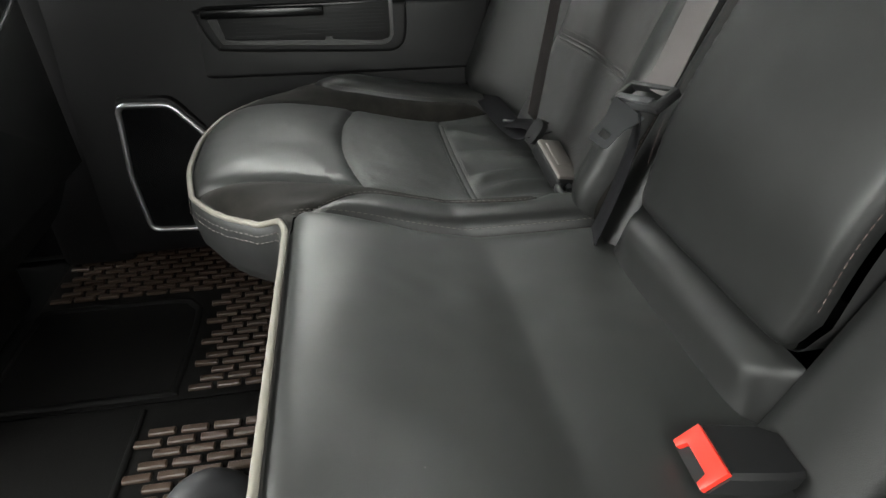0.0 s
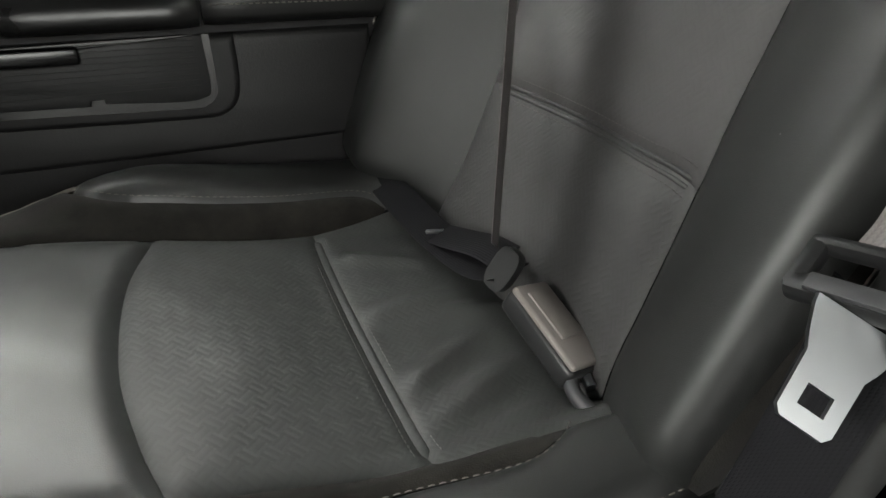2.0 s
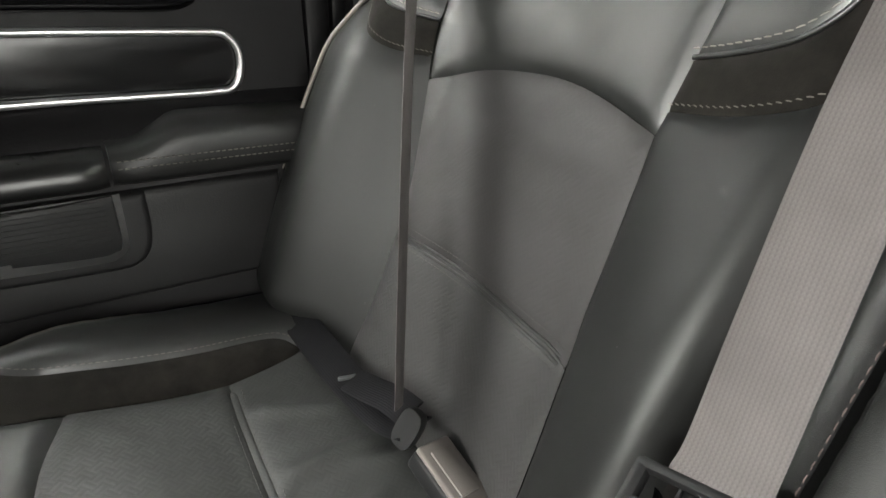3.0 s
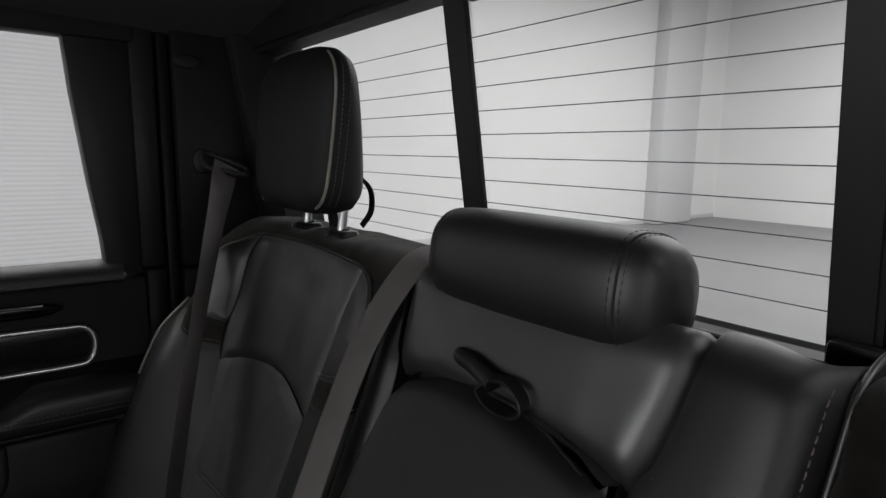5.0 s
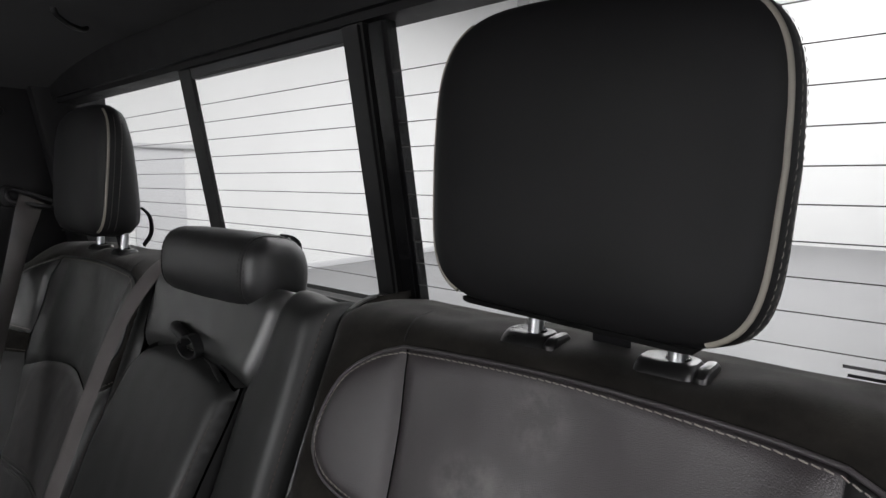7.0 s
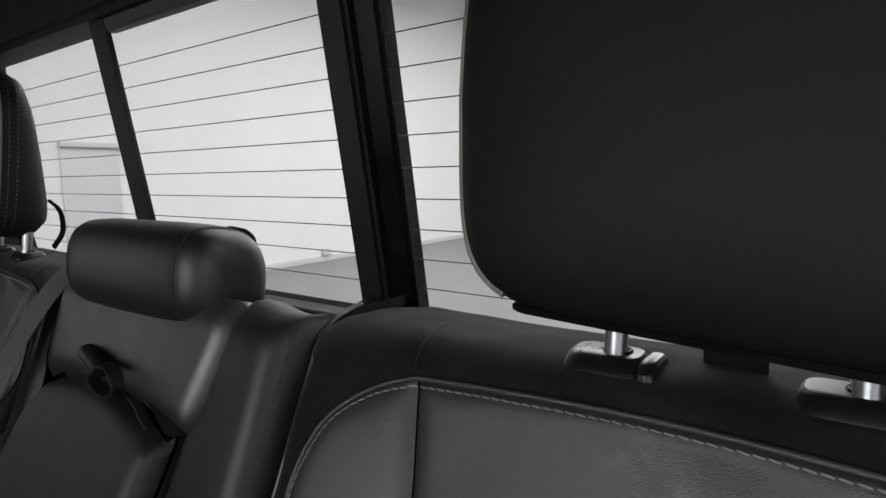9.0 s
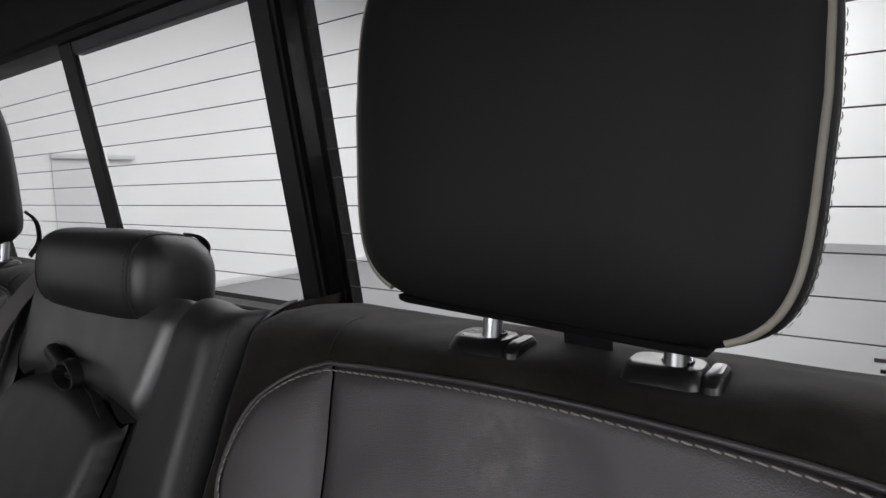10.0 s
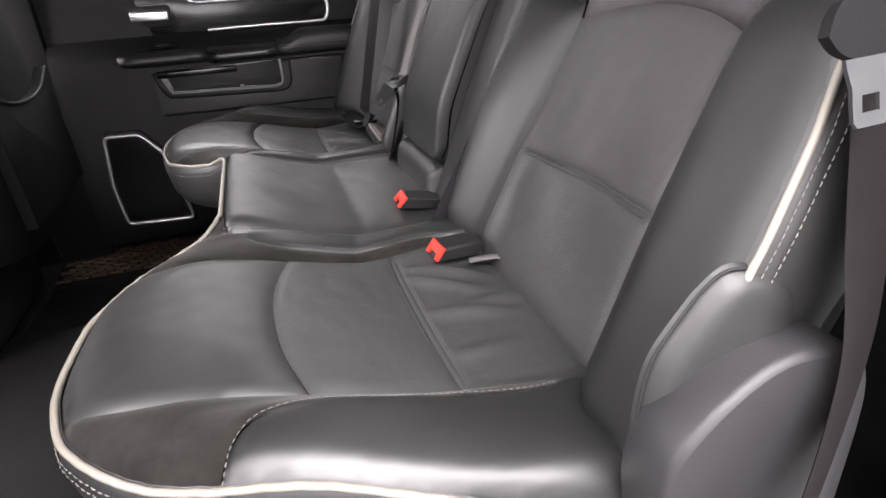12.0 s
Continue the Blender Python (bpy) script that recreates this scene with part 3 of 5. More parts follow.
def cushion_side(parent, sgn):
    m = lambda pts: mirror(spl(pts), sgn)
    o = 1.0
    panel("cushion_front_panel", chain(m(PIPE_MID), m(EDGE_OUT), m(ARC)[::-1], m(EDGE_IN)[::-1]), cush, M_LEATHER, parent, "smooth padded black leather front panel", 0.008, 0.005, 0.014, 0.005, o, dimples(1))
    panel("cushion_middle_panel", chain(m(ARC), m(EDGE_OUT2), m([(-0.118, 0.577), (-0.121, 0.44), (-0.118, 0.280)]), m(EDGE_IN2)[::-1]), cush, M_WOVEN_C, parent, "woven-embossed black leather panel", 0.007, 0.004, 0.012, 0.004, o, dimples(2))
    panel("cushion_rear_panel", chain(m([(-0.118, 0.280), (-0.121, 0.44), (-0.118, 0.577)]), m(EDGE_OUT3), m([(0.035, 0.615), (0.035, 0.262)]), m(EDGE_IN3)[::-1]), cush, M_WOVEN_C, parent, "wrinkled woven-embossed leather panel", 0.005, 0.004, 0.01, 0.003, o, wrinkles(4, sgn))
    panel("cushion_suede_strip", chain(m(PIPE_IN), m(EDGE_IN), m(EDGE_IN2), m([(-0.118, 0.280), (-0.06, 0.273), (-0.035, 0.271)]), m(STITCH_IN)[::-1], m([(-0.322, 0.2), (-0.328, 0.185), (-0.330, 0.15)])), cush, M_SUEDE, parent, "dark brown-black suede strip", 0.007, 0.004, 0.01, 0.002, o, dimples(5))
    panel("cushion_suede_strip", chain(m(PIPE_OUT), m(STITCH_OUT), m([(-0.035, 0.598), (-0.05, 0.592), (-0.118, 0.577)]), m(EDGE_OUT2)[::-1], m(EDGE_OUT)[::-1]), cush, M_SUEDE, parent, "dark brown-black suede strip", 0.007, 0.004, 0.01, 0.002, o, dimples(6))
    panel("cushion_inner_bolster", chain(m(STITCH_IN), m([(-0.035, 0.271), (0.035, 0.262)]), m([(0.035, 0.262), (0.035, 0.2)]), m([(0.035, 0.2), (-0.322, 0.2)])), cush, M_CUSHION_SIDE, parent, "narrow black leather bolster", 0.007, 0.005, 0.014, 0.006, o)
    panel("cushion_outer_bolster", chain(m(PIPE_SIDE), m([(-0.055, 0.742), (0.0, 0.74), (0.035, 0.735)]), m([(0.035, 0.735), (0.035, 0.615)]), m([(0.035, 0.615), (-0.035, 0.598)]), m(STITCH_OUT)[::-1]), cush, M_CUSHION_SIDE, parent, "smooth black leather side bolster", 0.008, 0.006, 0.016, 0.007, o)
    rows = []
    for path, sh in ((STITCH_IN, 0.004), (STITCH_OUT, -0.004)):
        p, up = on_surf(m(path), cush, 1.0, 0.0002, -sh * sgn)
        rows.append((p, up, 0.0))
    stitch_row(rows, M_THREAD, parent, 0.0038, 0.0024, 0.00055)
    # the cross seam: a raised welt between two stitched creases
    p, up = on_surf(m([(-0.118, 0.283), (-0.120, 0.36), (-0.121, 0.44), (-0.120, 0.52), (-0.118, 0.574)]), cush, 1.0, -0.001)
    tube("cushion_welt", sunk(p, up, 0.006), 0.0034, M_WOVEN_C, parent, "", 8, 0.006, False, 0.25)
    rows = []
    for sh in (-0.0085, 0.0085):
        p, up = on_surf(m([(-0.118, 0.286), (-0.120, 0.36), (-0.121, 0.44), (-0.120, 0.52), (-0.118, 0.571)]), cush, 1.0, 0.0002, sh)
        rows.append((p, up, 0.0))
    stitch_row(rows, M_THREAD_DARK, parent, 0.0030, 0.0018, 0.00038)


def skirt_of(parent, path, height, tuck, stitches=True):
    """The upright face under the piping, its piping and its two rows of stitches."""
    top = [np.array(cush(x, y)) for x, y in path]
    p2 = np.array(path)
    t = np.gradient(p2, axis=0)
    t /= np.linalg.norm(t, axis=1)[:, None] + 1e-12
    out = np.stack([-t[:, 1], t[:, 0], 0 * t[:, 0]], 1)
    if np.dot(out[len(out) // 2][:2], np.array((-1.0, 0.0))) < 0:
        out = -out
    levels = [(0.0, -0.002), (-0.004, 0.003), (-0.015, 0.006), (-0.03, 0.007), (-0.06, 0.002), (-0.085, -0.012), (-height, -tuck)]
    sec = [[q + o * b + np.array((0, 0, a)) for a, b in levels] for q, o in zip(top, out)]
    loft("cushion_skirt", sec, M_LEATHER_SIDE, parent, "black leather front skirt", 60, False, False)
    tube("cushion_piping", [q + o * 0.003 + np.array((0, 0, -0.001)) for q, o in zip(top, out)], 0.0031, M_PIPING, parent, "cream leather piping", 10)
    if stitches:
        rows = [([q + o * b + np.array((0, 0, a)) for q, o in zip(top, out)], [o for o in out], 0.0) for a, b in ((-0.013, 0.0066), (-0.021, 0.0074))]
        stitch_row(rows, M_THREAD, parent, 0.0052, 0.003, 0.0008)



rear_seat = thing("single_seat", "black leather single seat with suede trim, cream piping and scuffs", "seat", "rear bench seats")
cushion_near = rear_seat
cushion_side(cushion_near, -1)
skirt_of(cushion_near, resample(mirror(HALF_PIPE, -1), 0.008), 0.10, 0.03)

rear_bench = thing("double_seat", "black leather double rear bench seat with suede trim and cream piping", "seat", "rear bench seats")
cushion_far = rear_bench
cushion_side(cushion_far, 1)
mid_front = [(-0.330, -0.15), (-0.330, -0.08), (-0.330, 0.0), (-0.330, 0.08), (-0.330, 0.15)]
panel("cushion_centre_panel", chain(mid_front, [(-0.328, 0.185), (-0.322, 0.2), (0.035, 0.2), (0.035, -0.2), (-0.322, -0.2), (-0.328, -0.185)]), cush, M_LEATHER, cushion_far, "flat smooth black leather centre panel", 0.009, 0.006, 0.016, 0.003, 1.0, dimples(9))
skirt_of(cushion_far, resample(spl(mid_front)[:-1] + HALF_PIPE, 0.008), 0.10, 0.03)
rows = []
for sy in (0.2, -0.2):
    for sh in (-0.006, 0.006):
        p, up = on_surf([(-0.33, sy), (-0.16, sy), (0.02, sy)], cush, 1.0, -0.0006, sh)
        rows.append((p, up, 0.0))
stitch_row(rows, M_THREAD, cushion_far, 0.0042, 0.0024, 0.0006)

base = thing("under_seat_box", "black plastic storage box under the rear bench", "storage box")
box("body", (0.40, 1.42, 0.28), pose(-0.13, 0.0, 0.20), M_PLASTIC, base, 0.02)
box("rail", (0.34, 1.36, 0.02), pose(-0.18, 0.0, 0.345), M_PLASTIC_SOFT, base, 0.006)

# ---------------------------------------------------------------- seat backs
K_IN = [(0.297, 0.880), (0.309, 0.818), (0.316, 0.745), (0.321, 0.695)]
K_IN2 = [(0.321, 0.695), (0.315, 0.64), (0.31, 0.585), (0.303, 0.54)]
K_IN3 = [(0.303, 0.54), (0.294, 0.46), (0.288, 0.385)]
K_OUT = [(0.617, 0.880), (0.612, 0.81), (0.606, 0.745), (0.597, 0.69)]
K_OUT2 = [(0.597, 0.69), (0.587, 0.633), (0.578, 0.585), (0.573, 0.54)]
K_OUT3 = [(0.573, 0.54), (0.572, 0.46), (0.58, 0.385)]
B_ARC = [(0.321, 0.695), (0.378, 0.707), (0.43, 0.713), (0.487, 0.712), (0.538, 0.706), (0.597, 0.69)]
WING_IN = [(0.297, 0.880), (0.265, 0.868), (0.24, 0.848), (0.226, 0.815), (0.226, 0.786), (0.246, 0.764), (0.283, 0.751), (0.316, 0.744)]
WING_OUT = [(0.617, 0.880), (0.651, 0.868), (0.680, 0.852), (0.694, 0.832), (0.696, 0.805), (0.690, 0.779), (0.668, 0.762), (0.632, 0.751), (0.606, 0.745)]
LOW_IN = [(0.193, 0.752), (0.225, 0.733), (0.27, 0.719), (0.319, 0.711)]
LOW_OUT = [(0.601, 0.711), (0.633, 0.718), (0.666, 0.734), (0.69, 0.752), (0.708, 0.766)]
OUT_EDGE = [(0.708, 0.766), (0.727, 0.72), (0.738, 0.66), (0.742, 0.60), (0.742, 0.54), (0.735, 0.46), (0.72, 0.385)]


def cap_pits(y, v):
    """Dents in the suede round the headrest guides."""
    a = abs(y)
    h = dimples(17)(y, v)
    for py in (0.409, 0.518):
        h -= 0.005 * math.exp(-((a - py) / 0.034) ** 2 - ((v - 0.905) / 0.022) ** 2)
        h += 0.003 * math.exp(-((a - py - 0.055) / 0.03) ** 2 - ((v - 0.905) / 0.03) ** 2)
    return h


def back_side(parent, sgn, stains):
    m = lambda pts: flip(spl(pts), sgn)
    out = -1.0
    L = M_LEATHER
    panel("back_top_panel", chain(m(K_IN), m(B_ARC), m(K_OUT)[::-1], m([(0.617, 0.88), (0.54, 0.884), (0.45, 0.886), (0.37, 0.884), (0.297, 0.88)])), back, M_LEATHER_TOP if stains else L, parent, "grained black leather upper panel with pale scuffs" if stains else "smooth black leather upper panel", 0.007, 0.006, 0.014, 0.004, back_out, dimples(11))
    panel("back_middle_panel", chain(m(B_ARC), m(K_OUT2), m([(0.573, 0.54), (0.303, 0.54)]), m(K_IN2)[::-1]), back, M_WOVEN_FINE, parent, "faintly woven leather panel under an arched seam", 0.007, 0.003, 0.009, 0.003, back_out, dimples(12))
    panel("back_lower_panel", chain(m([(0.303, 0.54), (0.573, 0.54)]), m(K_OUT3), m([(0.58, 0.385), (0.288, 0.385)]), m(K_IN3)[::-1]), back, M_WOVEN_B, parent, "woven-embossed leather lower panel", 0.007, 0.0025, 0.009, 0.002, back_out, dimples(13))
    panel("back_wing_panel", chain(m(WING_IN), m(K_IN[:3])[::-1]), back, M_LEATHER_TOP if stains else L, parent, "small black leather shoulder panel", 0.006, 0.004, 0.01, 0.004, back_out)
    panel("back_wing_panel", chain(m(WING_OUT), m(K_OUT[:3])[::-1]), back, M_LEATHER_SIDE if stains else L, parent, "black leather shoulder panel edged with stitches", 0.006, 0.004, 0.01, 0.004, back_out)
    panel("back_inner_bolster", chain(m(LOW_IN), m([(0.319, 0.711), (0.321, 0.695)]), m(K_IN2), m(K_IN3), m([(0.288, 0.385), (0.205, 0.385)]), m([(0.205, 0.385), (0.198, 0.5), (0.194, 0.62), (0.193, 0.752)])), back, M_BOLSTER, parent, "smooth black leather inner bolster", 0.007, 0.0035, 0.012, 0.006, back_out, dimples(15, 0.35))
    panel("back_outer_bolster", chain(m(LOW_OUT), m(OUT_EDGE), m([(0.72, 0.385), (0.58, 0.385)]), m(K_OUT3)[::-1], m(K_OUT2)[::-1], m([(0.597, 0.69), (0.601, 0.711)])), back, M_BOLSTER, parent, "smooth black leather outer bolster", 0.008, 0.0035, 0.013, 0.006, back_out, dimples(16, 0.5))
    panel("back_suede_cap", chain(m([(0.198, 0.86), (0.193, 0.80), (0.193, 0.752)]), m(LOW_IN), m([(0.319, 0.711), (0.316, 0.744)]), m(WING_IN)[::-1], m([(0.297, 0.88), (0.37, 0.884), (0.45, 0.886), (0.54, 0.884), (0.617, 0.88)]), m(WING_OUT), m([(0.606, 0.745), (0.601, 0.711)]), m(LOW_OUT), m([(0.708, 0.766), (0.722, 0.80), (0.724, 0.85), (0.712, 0.885), (0.69, 0.91), (0.66, 0.94), (0.65, 1.0)]), m([(0.65, 1.0), (0.22, 1.0)]), m([(0.22, 1.0), (0.21, 0.94), (0.198, 0.86)])), back, M_SUEDE, parent, "dark suede cap rolled over the top of the back", 0.007, 0.003, 0.008, 0.003, back_out, cap_pits)
    rows = []
    top_line = [(0.297, 0.880), (0.37, 0.884), (0.45, 0.886), (0.54, 0.884), (0.617, 0.880)]
    for path, sh, sl in ((WING_IN, 0.0052, 0.0003), (WING_OUT, -0.0052, 0.0003), (top_line, -0.0052, 0.0003)):
        p, up = on_surf(m(path), back, back_out, 0.0012, sh * sgn)
        rows.append((p, up, sl))
        p, up = on_surf(m(path), back, back_out, -0.0012, sh * sgn * 0.15)
        tube("back_welt", p, 0.0018, M_LEATHER_TOP if stains else L, parent, "raised folded leather edge", 8, 0.005)
    stitch_row(rows, M_THREAD_PALE, parent, 0.0048, 0.0013, 0.0006)
    p, up = on_surf(m([(0.297, 0.884), (0.292, 0.905), (0.288, 0.93), (0.287, 0.97)]), back, back_out, 0.0014)
    tube("back_cap_seam", p, 0.0009, M_BLACK_LINE, parent, "dark seam across the suede", 6)
    rows = []
    for path, sh in ((LOW_IN, 0.004), (LOW_OUT, 0.004)):
        p, up = on_surf(m(path), back, back_out, -0.0005, sh * sgn)
        rows.append((p, up, 0.0006))
    stitch_row(rows, M_THREAD, parent, 0.0036, 0.0016, 0.00048)
    for sh in (-0.0028, 0.0028):
        p, up = on_surf(m([(0.305, 0.540), (0.44, 0.538), (0.569, 0.539)]), back, back_out, -0.0007, sh)
        tube("back_welt", sunk(p, up, 0.006), 0.0017, M_WOVEN_B, parent, "", 8, 0.006)
    rows = []
    for sh in (-0.008, 0.008):
        p, up = on_surf(m([(0.308, 0.541), (0.44, 0.539), (0.568, 0.541)]), back, back_out, 0.0006, sh * 1.15)
        rows.append((p, up, 0.0))
    stitch_row(rows, M_THREAD_DARK, parent, 0.0030, 0.0018, 0.00038)
    # outer flank with cream piping and two rows of stitches
    edge = [np.array(back(y * sgn, v)) for y, v in resample(OUT_EDGE, 0.008)]
    sec = [[q + np.array((a, b * sgn, 0)) for a, b in ((0.001, -0.004), (0.004, 0.004), (0.02, 0.008), (0.05, 0.008), (0.09, 0.0), (0.14, -0.02))] for q in edge]
    loft("back_flank", sec, M_LEATHER_SIDE, parent, "black leather side flank", 60, False, False)
    e2 = [q + np.array((0.0, 0.004 * sgn, 0)) for q in edge]
    tube("back_piping", e2, 0.0027, M_PIPING, parent, "cream leather piping", 10)
    w = [np.array((-0.2, sgn, 0)) for _ in edge]
    stitch_row([([q + np.array((0.0085, 0.0060 * sgn, 0)) for q in edge], w, 0.0), ([q + np.array((0.0165, 0.0078 * sgn, 0)) for q in edge], w, 0.0)], M_THREAD, parent, 0.0034, 0.0018, 0.00055)
    edge = [np.array(back(y * sgn, v)) for y, v in resample([(0.198, 0.9), (0.193, 0.8), (0.193, 0.74), (0.194, 0.62), (0.198, 0.5), (0.205, 0.385)], 0.01)]
    sec = [[q + np.array((a, b * sgn, 0)) for a, b in ((0.001, 0.004), (0.01, -0.001), (0.04, 0.0), (0.10, 0.002))] for q in edge]
    loft("back_inner_flank", sec, M_SUEDE, parent, "dark cloth inner flank", 60, False, False)
    box("back_shell", (0.03, 0.46, 0.46), Matrix.Translation((0.235, 0.455 * sgn, 0.63)) @ pose(0, 0, 0, 0, 22, 0), M_CARPET, parent, 0.01, "black carpeted back shell")


probe = surf_normal(back, 0.45, 0.6)
back_out = -1.0 if probe[0] > 0 else 1.0
back_near = rear_seat
back_side(back_near, -1, True)
back_far = rear_bench
back_side(back_far, 1, False)

# ---------------------------------------------------------------- centre seat back with folding armrest
C_TOP = 0.885


def cback(y, v):
    a = abs(y)
    x = back_x(min(v, 0.93)) - 0.022
    x -= 0.003 * math.exp(-((a - 0.165) / 0.035) ** 2)
    x += 0.03 * smooth(0.175, 0.205, a) ** 2
    if v <= C_TOP:
        return (x, y, v)
    s = v - C_TOP
    ang = s / 0.03
    k = 0.026 - 0.008 * smooth(0.15, 0.2, a)
    if ang < math.pi / 2:
        return (x + 0.03 * (1 - math.cos(ang)), y, C_TOP + k * math.sin(ang))
    return (x + 0.03 + s - 0.047, y, C_TOP + k)


ARM_Y = 0.021


def carm(y, v):
    a = abs(y - ARM_Y)
    x, _, _ = cback(0.0, v)
    return (x - 0.010 - 0.022 * smooth(0.83, 0.68, v) * smooth(0.455, 0.58, v) + 0.014 * smooth(0.098, 0.126, a) ** 2 + 0.010 * smooth(0.805, 0.828, v) ** 2 + 0.012 * smooth(0.485, 0.46, v) ** 2, y, v)


c_back = rear_bench
C_IN = [(0.150, 0.925), (0.148, 0.88), (0.139, 0.83), (0.128, 0.805), (0.122, 0.7), (0.12, 0.55), (0.12, 0.37)]


def centre_edge(pts, s):
    """The inner edge of a side strip, about the armrest's own middle line."""
    return [(p[0] * s + ARM_Y, p[1]) for p in pts]


for s in (1, -1):
    e = centre_edge(spl(C_IN), s)
    o = flip(spl([(0.194, 0.37), (0.198, 0.55), (0.2, 0.75), (0.203, 0.87), (0.203, 0.925)]), s)
    panel("back_side_strip", chain(e, o), cback, M_BOLSTER, c_back, "upright black leather side strip", 0.007, 0.005, 0.012, 0.004, back_out)
    p, up = on_surf(flip(spl([(0.186, 0.45), (0.188, 0.6), (0.190, 0.78), (0.193, 0.9)]), s), cback, back_out, 0.0026)
    stitch_row([(p, up, 0.0)], M_THREAD_BROWN, c_back, 0.0042, 0.0022, 0.0006)
    p, up = on_surf(flip(spl([(0.193, 0.42), (0.197, 0.6), (0.199, 0.78), (0.202, 0.9), (0.202, 0.93)]), s), cback, back_out, 0.0)
    tube("back_strip_welt", p, 0.0022, M_LEATHER, c_back, "folded leather edge", 8)
    edge = [np.array(cback(y, v)) for y, v in resample(o, 0.012)]
    loft("back_flank", [[q + np.array((a, b * s, 0)) for a, b in ((0.0, -0.003), (0.012, 0.001), (0.08, 0.001))] for q in edge], M_SUEDE, c_back, "dark cloth flank", 60, False, False)
panel("back_head_panel", chain(centre_edge(spl(C_IN[:4]), 1), spl([(0.128 + ARM_Y, 0.805), (0.06 + ARM_Y, 0.812), (-0.06 + ARM_Y, 0.812), (-0.128 + ARM_Y, 0.805)]), centre_edge(spl(C_IN[:4]), -1)[::-1]), cback, M_LEATHER, c_back, "smooth black leather head panel", 0.006, 0.016, 0.020, 0.004, back_out, dimples(21, 0.8))
box("back_shell", (0.03, 0.40, 0.47), Matrix.Translation((0.225, 0.0, 0.655)) @ pose(0, 0, 0, 0, 22, 0), M_CARPET, c_back, 0.01)
panel("back_foot_panel", chain([(-0.12 + ARM_Y, 0.36), (0.12 + ARM_Y, 0.36), (0.12 + ARM_Y, 0.466), (-0.12 + ARM_Y, 0.466)]), cback, M_BOLSTER, c_back, "black leather foot panel", 0.006, 0.006, 0.014, 0.007, back_out, lambda y, v: 0.011 * math.exp(-((v - 0.452) / 0.028) ** 2))
arm = thing("armrest", "folded-up black leather centre armrest with rounded foot", "armrest")
AO = [(-0.118, 0.495), (-0.119, 0.6), (-0.120, 0.788), (-0.115, 0.804), (-0.085, 0.817), (0.0, 0.829), (0.075, 0.822), (0.108, 0.803), (0.120, 0.770), (0.119, 0.6), (0.118, 0.495), (0.108, 0.468), (0.08, 0.459), (0.0, 0.457), (-0.08, 0.459), (-0.108, 0.468), (-0.118, 0.495)]
ao = chain(spl([(u + ARM_Y, v) for u, v in AO]))
panel("pad", ao, carm, M_BOLSTER, arm, "", 0.006, 0.010, 0.014, 0.006, back_out, dimples(22, 0.6))
edge = [np.array(carm(y, v)) for y, v in resample(ao, 0.01, True)]
ec = np.mean(edge, 0)
loft("side", [[q + (q - ec) * np.array((0, k, k)) + np.array((a, 0, 0)) for a, k in ((0.008, -0.004), (0.03, -0.004), (0.09, -0.02))] for q in edge + edge[:1]], M_LEATHER_SIDE, arm, "", 60, False, False)
for u in (-0.113, 0.113):
    p, up = on_surf([(u + ARM_Y, 0.51), (u + ARM_Y, 0.65), (u * 0.99 + ARM_Y, 0.78)], carm, back_out, 0.0045)
    stitch_row([(p, up, 0.0)], M_THREAD_BROWN, arm, 0.0042, 0.0024, 0.0005)
p, up = on_surf([(-0.105 + ARM_Y, 0.811), (-0.07 + ARM_Y, 0.819), (-0.03 + ARM_Y, 0.824), (0.02 + ARM_Y, 0.824)], carm, back_out, 0.004)
tube("top_seam", p, 0.0011, M_GUIDE, arm, "thin glossy top seam", 6)
loop = thing("pull_loop", "short black leather pull loop behind the armrest top", "pull loop")
tube("strap", spl([(0.180, 0.074, 0.838), (0.166, 0.062, 0.844), (0.160, 0.042, 0.845), (0.157, 0.022, 0.841), (0.156, 0.012, 0.838)], 6), 0.0072, M_PLASTIC, loop, "rolled black leather strap", 12, 0.005)
lp = spl([(0.156, 0.012, 0.843), (0.154, 0.024, 0.832), (0.154, 0.017, 0.824), (0.153, 0.003, 0.8215), (0.152, -0.014, 0.8235), (0.152, -0.025, 0.831), (0.153, -0.020, 0.841), (0.155, -0.006, 0.846), (0.156, 0.012, 0.843)], 8)
band("end_loop", lp, [(1.0, 0.1, 0.15)] * len(lp), 0.012, 0.0024, M_PLASTIC, loop, "open flat leather end loop")

# ---------------------------------------------------------------- headrests
def superell(n, power, tall, wide, top=None):
    """A rounded outline; top: another power for its upper half."""
    out = []
    for k in range(n):
        a = 2 * math.pi * k / n
        c, s = math.cos(a), math.sin(a)
        q = top if top and s > 0 else power
        out.append((math.copysign(abs(c) ** (2 / q), c) * wide / 2, math.copysign(abs(s) ** (2 / q), s) * tall / 2))
    return out


